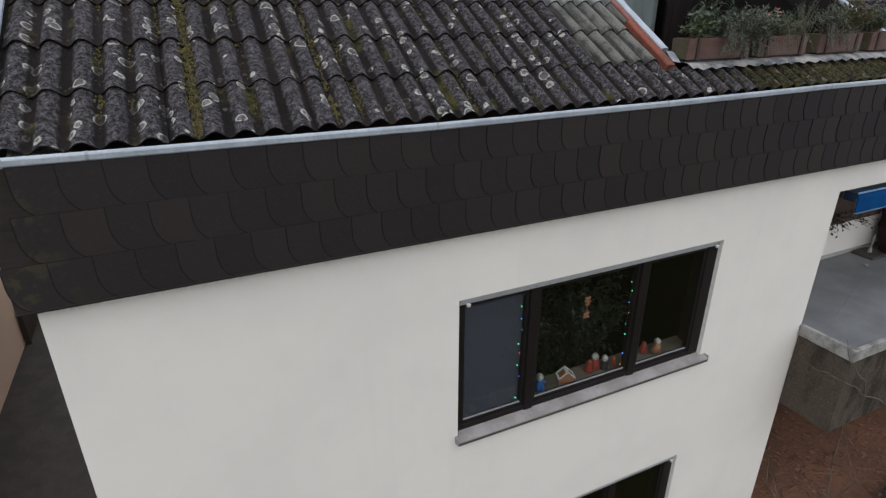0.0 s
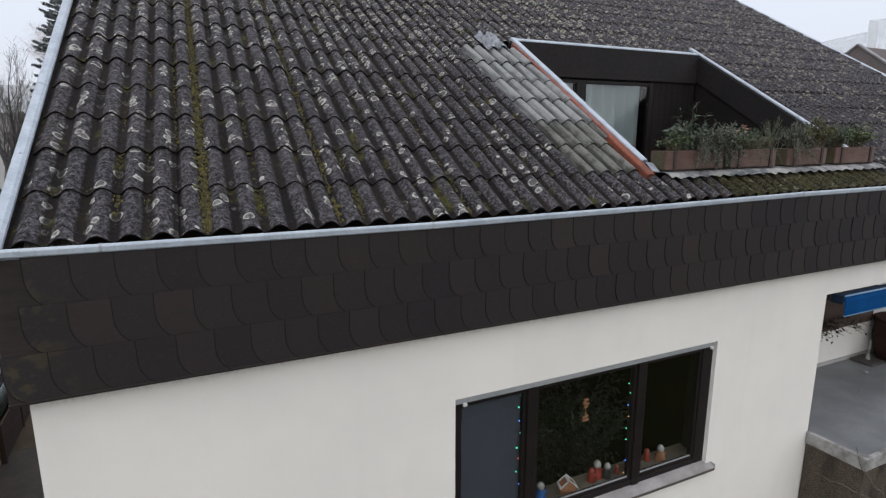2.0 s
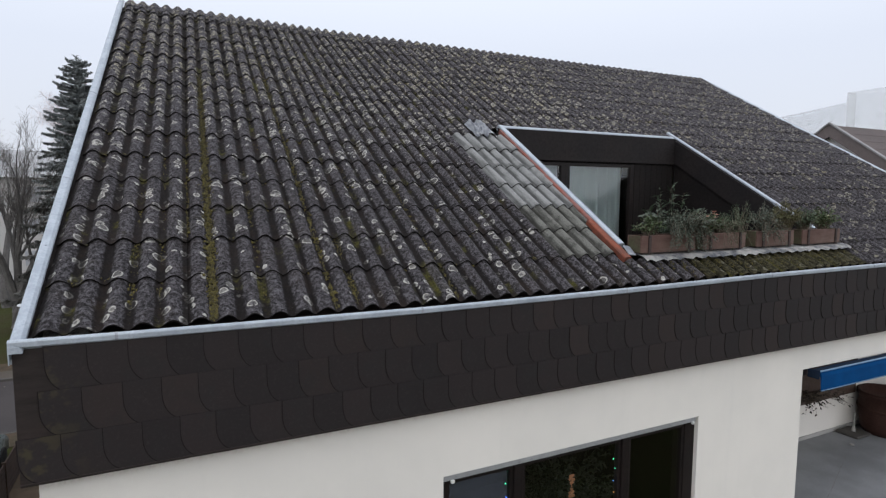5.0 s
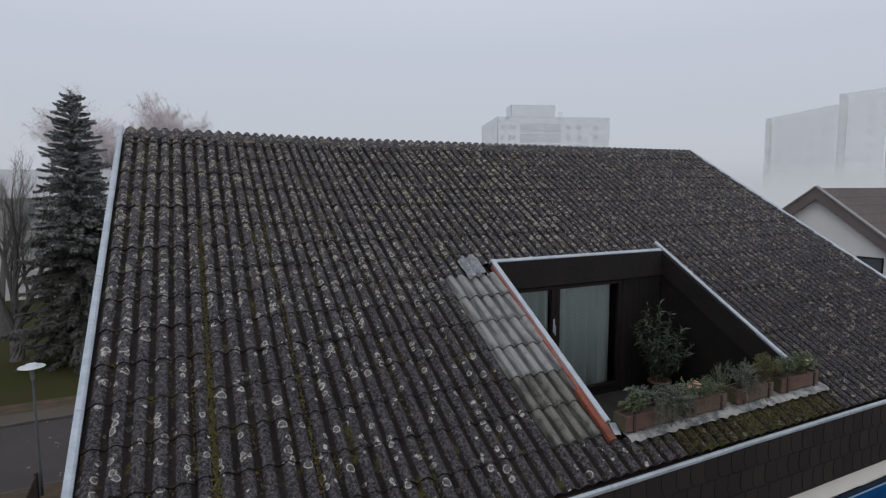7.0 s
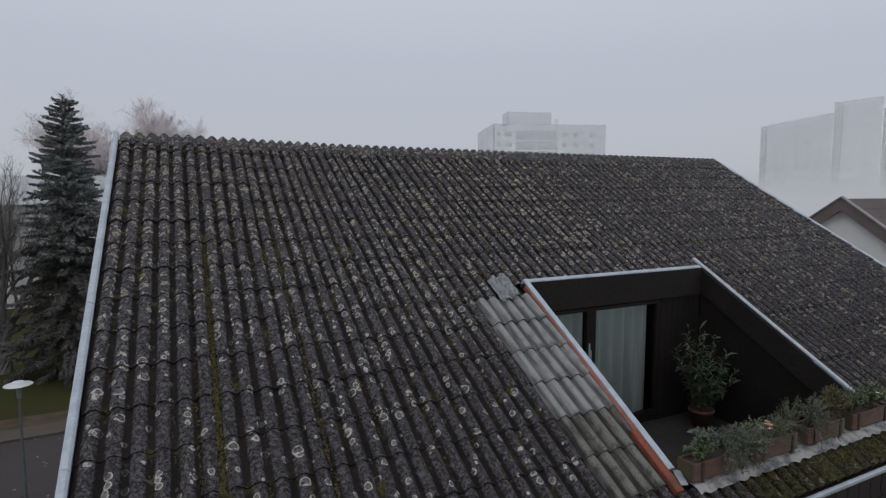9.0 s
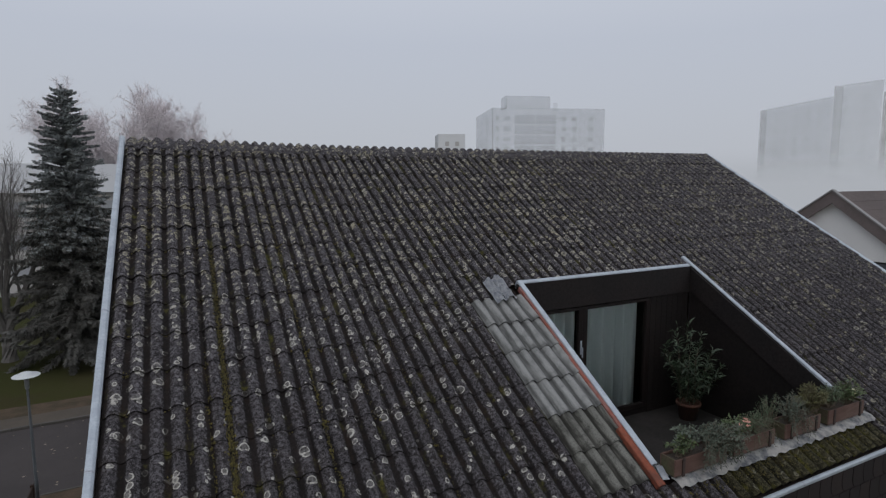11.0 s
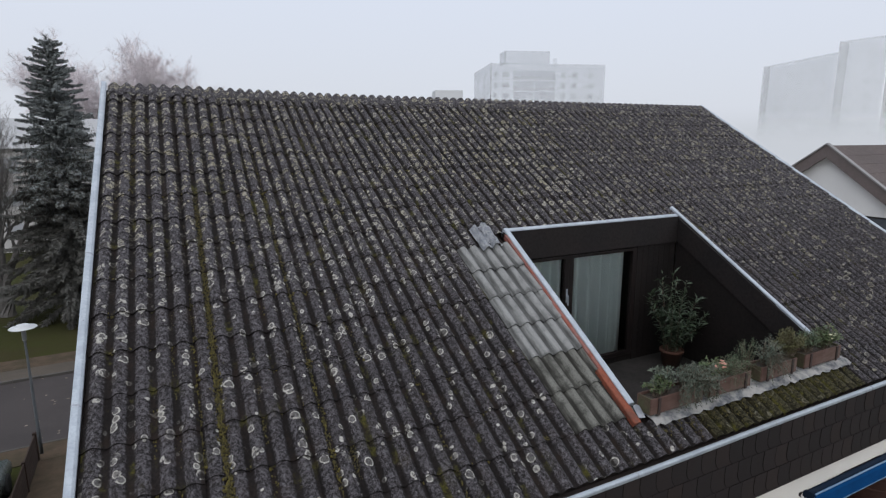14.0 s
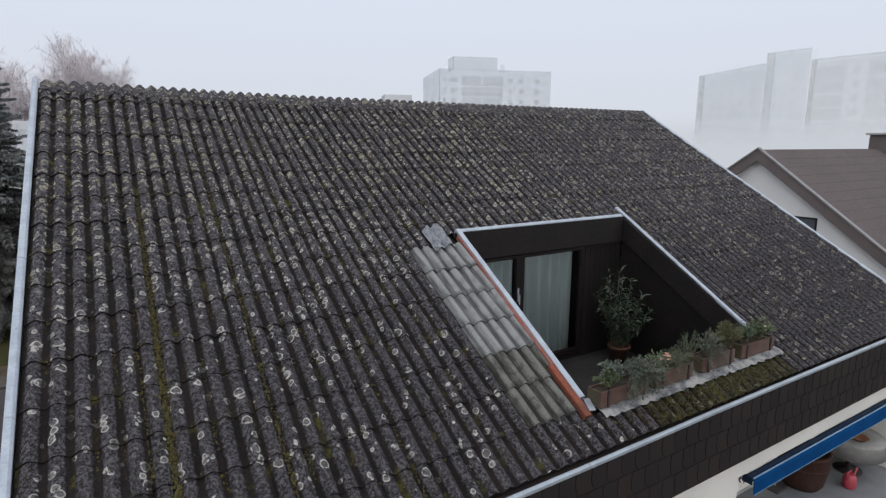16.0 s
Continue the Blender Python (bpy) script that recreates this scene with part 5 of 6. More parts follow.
light_string(W_X0 + 0.70, W_Z1 - 0.14, W_Z0 + 0.14, [0, 0, 1, 0, 0, 3, 0, 1, 0, 0], 1)
light_string(W_X0 + 0.075, W_Z1 - 0.75, W_Z0 + 0.20, [0, 0], 4)
light_string(W_X0 + 2.01, W_Z1 - 0.16, W_Z0 + 0.15, [0, 0, 0, 1, 2, 0, 0, 0, 1, 2], 2)

# ---- ornaments on the window board ----
BOARD_Z, BOARD_Y = W_Z0 + 0.065, FRAME_Y + 0.16
M_BLUE = surface("blue_glaze", (0.022, 0.085, 0.25), (0.018, 0.06, 0.19), 0.35, 0.0, 8.0, 60.0, 0.05)
M_REDGLAZE = surface("red_glaze", (0.22, 0.030, 0.02), (0.15, 0.024, 0.018), 0.35, 0.0, 8.0, 60.0, 0.05)
M_CREAM = surface("cream_ceramic", (0.25, 0.243, 0.232), (0.19, 0.184, 0.176), 0.45, 0.0, 8.0, 60.0, 0.05)
M_BLACKGLAZE = surface("black_glaze", (0.02, 0.02, 0.022), (0.03, 0.03, 0.03), 0.35, 0.0, 8.0, 60.0, 0.05)
M_STRAW = surface("straw_orange", (0.25, 0.105, 0.05), (0.18, 0.075, 0.035), 0.8, 0.0, 8.0, 60.0, 0.2)


def figurine(x, h, body, top, label, dy=0.0):
    """A plain turned ornament in one mesh, body and top of two colours."""
    bm = lathe([(0.30 * h, 0), (0.32 * h, 0.06 * h), (0.24 * h, 0.30 * h), (0.27 * h, 0.45 * h), (0.15 * h, 0.60 * h), (0.21 * h, 0.72 * h), (0.20 * h, 0.82 * h), (0.11 * h, 0.95 * h), (0.02 * h, h)], 18)
    add_box(bm, (0.16 * h, -0.06 * h, 0.30 * h), (0.40 * h, 0.06 * h, 0.46 * h), 0.03 * h)
    o = finish("figurine", bm, body, smooth=True)
    o.data.materials.append(top)
    for f in o.data.polygons:
        if f.center.z > 0.58 * h:
            f.material_index = 1
    o.location = (x, BOARD_Y + dy, BOARD_Z)
    return tagged(o, label, "figurine", "ornaments on the window board")


figurine(2.94, 0.19, M_BLUE, M_CREAM, "small blue glazed figurine with a white top")
figurine(3.59, 0.15, M_REDGLAZE, M_REDGLAZE, "small round red glazed figurine", 0.02)
figurine(3.69, 0.19, M_REDGLAZE, M_CREAM, "small red figurine with a white top", 0.05)
figurine(3.78, 0.17, M_BLACKGLAZE, M_CREAM, "small dark figurine with a white top", 0.0)
figurine(3.93, 0.10, M_REDGLAZE, M_STRAW, "tiny red and orange figurine", 0.02)
figurine(2.16, 0.13, M_CREAM, M_REDGLAZE, "small white figurine with a red cap", 0.0)
figurine(2.38, 0.12, M_CREAM, M_SHUTTER, "small grey and white figurine", 0.02)
figurine(4.39, 0.14, M_REDGLAZE, M_REDGLAZE, "small dark red figurine", 0.06)
figurine(4.53, 0.18, M_STRAW, M_CREAM, "small brown figurine with white wings", 0.0)


def paper_house():
    h = thing("paper_house", (3.25, BOARD_Y - 0.02, BOARD_Z), "small white paper house ornament with tilted roof panel", "ornament", "ornaments on the window board", turn=-20)
    part("body", prism([(-0.075, 0), (0.075, 0), (0.075, 0.08), (0.0, 0.15), (-0.075, 0.08)], "y", -0.05, 0.05), M_STRAW, h, "brownish paper body")
    for s in (-1, 1):
        o = part("roof_panel", boxes(((0, -0.065, 0), (0.022, 0.065, 0.006)), ((0.103, -0.065, 0), (0.125, 0.065, 0.006)), ((0.022, -0.065, 0), (0.103, -0.045, 0.006)), ((0.022, 0.045, 0), (0.103, 0.065, 0.006)), bevel=0.002), M_WHITEPLASTIC, h, "white roof panel with an opening")
        o.matrix_basis = pose(0, 0, 0.158, 0, 43 if s > 0 else 137, 0)
    part("window", box((-0.02, -0.052, 0.03), (0.02, -0.0495, 0.075)), M_STRAW, h, "orange window opening")


paper_house()


def straw_star():
    s = thing("hanging_ornament", (3.40, FRAME_Y + 0.10, 4.93), "orange straw figure ornament hanging in the window", "ornament")
    bm = bmesh.new()
    for k in range(7):
        z = 0.10 - k * 0.035
        w = 0.02 + 0.018 * math.sin(k * 1.3 + 0.5)
        add_box(bm, (-w, -0.008, z - 0.014), (w, 0.008, z + 0.014), 0.004, Matrix.Rotation(0.3 * math.sin(k * 2.1), 3, "Y"))
    part("straw", bm, M_STRAW, s)
    bm = bmesh.new()
    sweep(bm, [(0, 0, 0.10), (0.002, 0, 0.30)], [0.0015, 0.0015], 4)
    part("thread", bm, M_FRAME, s)


straw_star()


def sill_debris():
    rnd = random.Random(15)
    v, f = [], []
    for _ in range(46):
        x = rnd.choice((rnd.uniform(W_X0 + 0.1, W_X1), rnd.gauss(3.55, 0.22), rnd.gauss(4.0, 0.05)))
        y = rnd.uniform(FRAME_Y - 0.035, FRAME_Y - 0.004)
        leaf(v, f, Vector((x, y, W_Z0 + 0.012 - (FRAME_Y - y) * 0.36)), Vector((rnd.gauss(0, 1), rnd.gauss(0, .3), 0.25)), Vector((0, 0, 1)), rnd.uniform(0.012, 0.03), rnd.uniform(0.006, 0.012))
    o = new("sill_debris", mesh_of("sill_debris", v, f, M_DARKWOOD))
    tagged(o, "dark crumbs and dead leaves lying on the sill", "debris", kind="stuff")


sill_debris()

# ---- balcony beside the window ----
M_BLUEAWN = surface("blue_awning_cloth", (0.0015, 0.050, 0.165), (0.0015, 0.038, 0.130), 0.9, 0.0, 2.0, 120.0, 0.15, 0.001, gloss=0.08)
M_AWNTOP = surface("dusty_navy_cloth", (0.010, 0.020, 0.040), (0.018, 0.026, 0.042), 0.9, 0.0, 3.0, 60.0, 0.2, 0.002, gloss=0.1)
M_TUB = surface("red_brown_tub", (0.040, 0.018, 0.014), (0.052, 0.025, 0.019), 0.8, 0.0, 3.0, 30.0, 0.2, 0.003, gloss=0.2)
M_RIM = surface("stained_concrete_rim", (0.30, 0.295, 0.285), (0.13, 0.122, 0.112), 0.9, 0.0, 7.0, 45.0, 0.5, 0.006, world_space=True)
M_AWNRAIL = surface("pale_blue_rail", (0.16, 0.27, 0.40), (0.12, 0.21, 0.33), 0.5, 0.1, 3.0, 60.0, 0.1, 0.001)
M_BROWNPANEL = surface("brown_cladding", (0.055, 0.033, 0.024), (0.07, 0.042, 0.03), 0.7, 0.0, 2.0, 30.0, 0.2, 0.002)


def balcony():
    b = thing("balcony", (0, 0, 0), "balcony with grey coated floor and exposed-aggregate front", "balcony", kind="structure")
    part("slab", box((6.83, 3.05, BALC_Z - 0.10), (RIGHT - 0.42, 4.95, BALC_Z)), M_GREYFLOOR, b, "grey coated balcony floor")
    part("front_trough", box((6.79, 3.02, 2.72), (RIGHT - 0.3, 3.695, BALC_Z - 0.105), 0.015), M_AGGREGATE, b, "rough exposed-aggregate concrete balcony front")
    part("rim", boxes(((6.775, 3.0, BALC_Z - 0.11), (6.835, 3.695, BALC_Z + 0.045)), ((6.835, 3.0, BALC_Z - 0.11), (RIGHT - 0.3, 3.06, BALC_Z + 0.045)), bevel=0.008), M_RIM, b, "light grey raised rim with dirt stains")
    part("back_wall", box((6.83, 4.92, BALC_Z), (RIGHT - 0.4, 5.05, BALC_TOP + 0.2)), M_RENDER, b, "white rendered balcony back wall")
    part("upper_cladding", box((6.83, 4.89, 4.50), (10.3, 4.919, BALC_TOP), 0.004), M_BROWNPANEL, b, "dark brown boarding above the white wall")
    part("base_strip", box((6.83, 4.905, BALC_Z), (RIGHT - 0.4, 4.919, BALC_Z + 0.06)), M_CONCRETE, b, "grey skirting strip")
    part("lower_wall", box((6.83, 7.6, 0.0), (RIGHT - 0.4, 7.7, 2.8)), M_BROWNPANEL, b, "dark recessed lower wall")
    part("soffit", box((6.812, 4.0, BALC_TOP - 0.0), (RIGHT - 0.42, 4.915, BALC_TOP + 0.05)), M_RENDER, b)
    part("side_lining", box((6.80, 4.001, BALC_Z), (6.829, 4.92, BALC_TOP)), M_BROWNPANEL, b, "dark side lining")


balcony()


def awning():
    a = thing("awning", (0, 0, 0), "rolled-up blue awning with white edge under the lintel", "awning")
    x0, x1 = 6.99, RIGHT - 0.5
    part("valance", prism([(3.615, 5.675), (3.590, 5.672), (3.575, 5.62), (3.570, 5.45), (3.580, 5.45), (3.592, 5.62)], "x", x0, x1), M_BLUEAWN, a, "blue cloth valance")
    part("front_rail", prism([(3.596, 5.694), (3.584, 5.693), (3.578, 5.686), (3.582, 5.678), (3.596, 5.678)], "x", x0 - 0.01, x1), M_AWNRAIL, a, "pale blue front rail")
    part("hem", prism([(3.583, 5.449), (3.566, 5.449), (3.566, 5.438), (3.583, 5.438)], "x", x0, x1), M_AWNRAIL, a, "pale blue hem rail")
    part("roll", lathe([(0.03, x0), (0.055, x0 + 0.005), (0.055, x1 - 0.005), (0.03, x1)], 16), M_AWNTOP, a, smooth=True).matrix_basis = Matrix(((0, 0, 1, 0), (1, 0, 0, 3.665), (0, 1, 0, 5.64), (0, 0, 0, 1)))
    part("bracket", box((6.83, 3.74, 5.60), (6.97, 3.90, 5.69), 0.008), M_FRAME, a, "dark wall bracket")
    part("end_plate", box((6.972, 3.60, 5.58), (6.988, 3.74, 5.69), 0.004), M_AWNTOP, a)


awning()


def balcony_things():
    m_red = surface("pink_red_plastic", (0.36, 0.045, 0.062), (0.30, 0.038, 0.055), 0.5, 0.0, 4.0, 40.0, 0.05)
    can = thing("watering_can", (11.12, 3.97, BALC_Z), "pinkish-red plastic watering can on the balcony floor", "watering can")
    part("body", lathe([(0.10, 0), (0.115, 0.02), (0.105, 0.20), (0.07, 0.26), (0.06, 0.26)], 20), m_red, can, smooth=True)
    bm = bmesh.new()
    sweep(bm, [(0.08, 0, 0.06), (0.20, 0, 0.22), (0.26, 0, 0.30)], [0.025, 0.016, 0.02], 10)
    part("spout", bm, m_red, can)
    bm = bmesh.new()
    sweep(bm, [(-0.09, 0, 0.08), (-0.17, 0, 0.18), (-0.14, 0, 0.30), (0.0, 0, 0.33), (0.05, 0, 0.27)], [0.011] * 5, 8)
    part("handle", bm, m_red, can)
    tub = thing("plant_tub", (10.50, 4.50, BALC_Z), "large round brown plant tub on the balcony", "plant pot")
    part("tub", lathe([(0.30, 0.0), (0.36, 0.10), (0.41, 0.42), (0.40, 0.62), (0.43, 0.64), (0.43, 0.70), (0.38, 0.70), (0.36, 0.62), (0.05, 0.60)], 32), M_TUB, tub, smooth=True)
    part("hoop", lathe([(0.405, 0.40), (0.418, 0.405), (0.418, 0.445), (0.405, 0.45)], 32), M_TUB, tub, smooth=True)
    table = thing("round_table", (11.75, 4.25, BALC_Z), "small round balcony table with a pale cloth", "table")
    part("tabletop", lathe([(0.02, 0.70), (0.52, 0.70), (0.53, 0.71), (0.53, 0.72), (0.52, 0.73), (0.02, 0.73)], 36), M_CREAM, table)
    part("cloth", lathe([(0.545, 0.42), (0.55, 0.42), (0.54, 0.70), (0.535, 0.737), (0.03, 0.737), (0.03, 0.733), (0.53, 0.733)], 36), M_CREAM, table, "pale tablecloth", True)
    part("pedestal", lathe([(0.24, 0.0), (0.24, 0.02), (0.04, 0.06), (0.035, 0.70)], 20), M_DARKWOOD, table, smooth=True)
    tray = thing("bread_basket", (11.62, 4.10, BALC_Z + 0.738), "flat brown basket on the balcony table", "basket")
    part("basket", lathe([(0.10, 0.0), (0.16, 0.05), (0.165, 0.055), (0.155, 0.055), (0.09, 0.012)], 24), M_STRAW, tray, smooth=True)
    stand = thing("parasol_stand", (STAND_X, STAND_Y, BALC_Z), "dark flat parasol foot with a short grey socket", "parasol stand")
    part("base_plate", box((-0.19, -0.17, 0.0), (0.19, 0.17, 0.045), 0.012), M_KERB, stand, "dark flat foot plate")
    part("collar", lathe([(0.032, 0.045), (0.032, 0.09), (0.022, 0.11), (0.020, 0.14)], 16), M_RIM, stand, smooth=True)
    part("socket", lathe([(0.016, 0.10), (0.016, 0.36), (0.011, 0.365), (0.011, 0.30)], 12), M_RIM, stand, "short grey metal socket", True)
    light = thing("stone", (9.45, 4.45, BALC_Z), "small pale stone on the balcony floor", "stone")
    bm = bmesh.new()
    bmesh.ops.create_icosphere(bm, subdivisions=2, radius=0.03, matrix=Matrix.Diagonal((1.3, 1.0, 0.6, 1)) @ Matrix.Translation((0, 0, 0.028)))
    part("stone", bm, M_CREAM, light, smooth=True)


STAND_X, STAND_Y = 9.95, 4.70
balcony_things()
M_WITHERED = leaf_material("withered_leaves", (0.016, 0.012, 0.009), (0.060, 0.045, 0.034), 0.9)
bush("withered_vine", (8.75, 4.83, 4.60), (1.0, 0.05), 0.16, 46, 12, 0.055, 0.030, M_WITHERED, 61, "withered brown vine hanging below the balcony boarding", hang=0.8)


def bare_shrub(at, height, seed, count, reach):
    rnd = random.Random(seed)
    s = thing("bare_shrub", at, "leafless grey-brown climbing shrub", "shrub")
    bm = bmesh.new()
    def grow(p, d, length, r, depth):
        pts, rad = [p], [r]
        for k in range(4):
            d = (d + Vector((rnd.gauss(0, .22), rnd.gauss(0, .22), rnd.gauss(0, .16)))).normalized()
            p = p + d * length / 4
            pts.append(p)
            rad.append(r * (1 - 0.18 * (k + 1)))
            if depth and rnd.random() < 0.75:
                grow(p, (d + Vector((rnd.gauss(0, .8), rnd.gauss(0, .8), rnd.gauss(0.1, .5)))).normalized(), length * 0.55, rad[-1] * 0.7, depth - 1)
        sweep(bm, pts, rad, 5)
    for _ in range(count):
        grow(Vector((rnd.uniform(-.2, .2), rnd.uniform(-.2, .2), 0)), Vector((rnd.gauss(0, reach), rnd.gauss(0, reach), 1)).normalized(), height, 0.014, 2)
    tagged(part("branchwork", bm, M_TWIG, s), kind="stuff")


bare_shrub((7.9, 3.0, 0.03), 3.4, 5, 2, 0.30)
bare_shrub((7.45, 2.6, 0.03), 1.8, 6, 2, 0.45)


def climber():
    c = thing("climbing_plant", (8.9, 2.72, 0.03), "leafless climbing plant trained along the concrete balcony front", "climbing plant")
    main = [(0, 0, 0), (0.05, 0.10, 0.9), (-0.12, 0.22, 1.7), (-0.45, 0.24, 2.4), (-1.1, 0.235, 2.87), (-1.71, 0.225, 3.19), (-2.10, 0.235, 3.47), (-2.15, 0.55, 3.47), (-2.145, 0.79, 3.46)]
    side = [(-1.71, 0.225, 3.19), (-1.86, 0.21, 3.45), (-2.06, 0.22, 3.63), (-2.16, 0.33, 3.84), (-2.155, 0.40, 4.02)]
    shoot = [(-1.1, 0.235, 2.87), (-1.25, 0.21, 3.08), (-1.22, 0.20, 3.32)]
    for pts, r in ((main, 0.016), (side, 0.010), (shoot, 0.008)):
        bm = bmesh.new()
        fine = [Vector(a).lerp(Vector(b), k / 4) + Vector((0.012 * math.sin(9 * i + 4 * k), 0, 0.016 * math.cos(7 * i + 5 * k))) for i, (a, b) in enumerate(zip(pts, pts[1:])) for k in range(4)] + [Vector(pts[-1])]
        sweep(bm, fine, [r * (1 - 0.7 * i / len(fine)) for i in range(len(fine))], 6)
        part("stem", bm, M_TWIG, c, smooth=True)


climber()
bush("evergreen_shrub", (9.9, 3.0, 0.03), (1.5, 0.26), 0.6, 150, 26, 0.06, 0.03, M_OLEANDER, 52, "low dark evergreen shrub below the balcony front", "shrub")


# ---- neighbouring house ----
M_BROWNROOF = surface("brown_roof_tiles", (0.080, 0.060, 0.057), (0.066, 0.051, 0.049), 0.85, 0.0, 0.8, 12.0, 0.4, 0.02, world_space=True)
# Brown lightened and greyed to put haze on the neighbour's boards
M_EAVE = surface("brown_verge_boards", (0.118, 0.096, 0.093), (0.098, 0.080, 0.078), 0.75, 0.0, 2.0, 30.0, 0.2, 0.003)
M_NEIGHBOUR = surface("pale_neighbour_render", (0.66, 0.66, 0.66), (0.61, 0.61, 0.615), 0.93, 0.0, 0.6, 60.0, 0.2, 0.003, world_space=True)
M_VERGECAP = surface("dull_verge_metal", (0.24, 0.235, 0.235), (0.20, 0.195, 0.195), 0.7, 0.1, 2.0, 30.0, 0.1, 0.002)
M_DARKGLASS = surface("dark_window_glass", (0.06, 0.07, 0.085), (0.05, 0.06, 0.07), 0.12, 0.0, 1.0, 10.0, 0.0)


def neighbour():
    ax, ay, az, s = 17.5, 9.80, 9.90, 0.73
    h = thing("neighbour_house", (0, 0, 0), "white neighbouring house with a brown gable roof", "house")
    d0, d1 = 6.5, 6.5
    wall = [(ay - 6.0, 0), (ay + 6.0, 0), (ay + 6.0, az - s * 6.0 - 0.25), (ay, az - 0.28), (ay - 6.0, az - s * 6.0 - 0.25)]
    part("wall", prism(wall, "x", ax + 0.20, ax + 13), M_NEIGHBOUR, h)
    for sign, d in ((-1, d0), (1, d1)):
        p = [(ay, az), (ay + sign * d, az - s * d), (ay + sign * d, az - s * d - 0.16), (ay, az - 0.16)]
        part("roof", prism(p, "x", ax + 0.03, ax + 13.4), M_BROWNROOF, h)
        # tile courses
        for k in range(20):
            a, b = 0.05 + k * 0.325, 0.05 + (k + 1) * 0.325 + 0.03
            lo = [(ay + sign * a, az - s * a + 0.012), (ay + sign * b, az - s * b + 0.020), (ay + sign * b, az - s * b + 0.012), (ay + sign * a, az - s * a + 0.002)]
            part("tile_course", prism(lo, "x", ax + 0.1, ax + 13.35), M_BROWNROOF, h)
        p = [(ay, az + 0.03), (ay + sign * d, az - s * d + 0.03), (ay + sign * d, az - s * d - 0.34), (ay, az - 0.34)]
        part("verge_board", prism(p, "x", ax - 0.02, ax + 0.028), M_EAVE, h, "brown verge board")
        p = [(ay, az + 0.075), (ay + sign * d, az - s * d + 0.075), (ay + sign * d, az - s * d + 0.03), (ay, az + 0.03)]
        part("verge_cap", prism(p, "x", ax - 0.06, ax + 0.09), M_VERGECAP, h, "greyish metal verge cap")
        p = [(ay, az - 0.165), (ay + sign * d, az - s * d - 0.165), (ay + sign * d, az - s * d - 0.2), (ay, az - 0.2)]
        part("soffit", prism(p, "x", ax + 0.03, ax + 0.20), M_EAVE, h)
    wy0, wy1, wz0, wz1 = 8.02, 8.62, 7.42, 7.92
    win = part("window", box((ax + 0.185, wy0, wz0), (ax + 0.202, wy1, wz1), 0.003), M_DARKGLASS, h, "small dark attic window")
    part("frame", boxes(((ax + 0.17, wy0 - 0.04, wz0 - 0.04), (ax + 0.20, wy0, wz1 + 0.04)), ((ax + 0.17, wy1, wz0 - 0.04), (ax + 0.20, wy1 + 0.04, wz1 + 0.04)), ((ax + 0.17, wy0, wz1), (ax + 0.20, wy1, wz1 + 0.04)), ((ax + 0.17, wy0, wz0 - 0.04), (ax + 0.20, wy1, wz0))), M_FRAME, win)
    ch = part("chimney", box((25.9, 9.35, 9.2), (27.1, 10.15, 10.42), 0.01), M_EAVE, h, "brown clad chimney")
    part("chimney_cap", box((25.8, 9.25, 10.42), (27.2, 10.25, 10.50), 0.01), M_CONCRETE, ch)


neighbour()

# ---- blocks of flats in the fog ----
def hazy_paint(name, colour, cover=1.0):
    """Matt facade paint with broad faint weathering, its paleness imitating haze; cover: how much of it the fog lets
    through.
    """
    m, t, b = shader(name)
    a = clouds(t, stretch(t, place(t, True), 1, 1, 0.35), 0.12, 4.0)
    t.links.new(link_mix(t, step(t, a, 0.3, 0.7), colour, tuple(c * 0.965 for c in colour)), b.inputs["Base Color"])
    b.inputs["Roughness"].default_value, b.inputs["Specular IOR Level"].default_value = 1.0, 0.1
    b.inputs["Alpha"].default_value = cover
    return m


# Pale colours and part-transparent cover paint the fog's haze into the facades
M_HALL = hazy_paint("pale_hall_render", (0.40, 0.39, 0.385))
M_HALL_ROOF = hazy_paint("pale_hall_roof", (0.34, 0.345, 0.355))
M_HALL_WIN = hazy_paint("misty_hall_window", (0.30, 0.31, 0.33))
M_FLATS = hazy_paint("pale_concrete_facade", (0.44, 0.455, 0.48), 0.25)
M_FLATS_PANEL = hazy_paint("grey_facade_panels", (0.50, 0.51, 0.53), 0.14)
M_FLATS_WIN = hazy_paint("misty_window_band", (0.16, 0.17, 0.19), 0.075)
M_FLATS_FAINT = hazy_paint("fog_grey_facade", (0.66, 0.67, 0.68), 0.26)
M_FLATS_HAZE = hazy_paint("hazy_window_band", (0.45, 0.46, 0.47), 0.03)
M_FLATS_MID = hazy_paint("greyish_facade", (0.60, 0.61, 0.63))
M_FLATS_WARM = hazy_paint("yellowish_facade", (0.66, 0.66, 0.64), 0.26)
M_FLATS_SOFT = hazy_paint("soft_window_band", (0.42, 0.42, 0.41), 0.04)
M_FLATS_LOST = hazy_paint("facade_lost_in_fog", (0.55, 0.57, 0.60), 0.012)


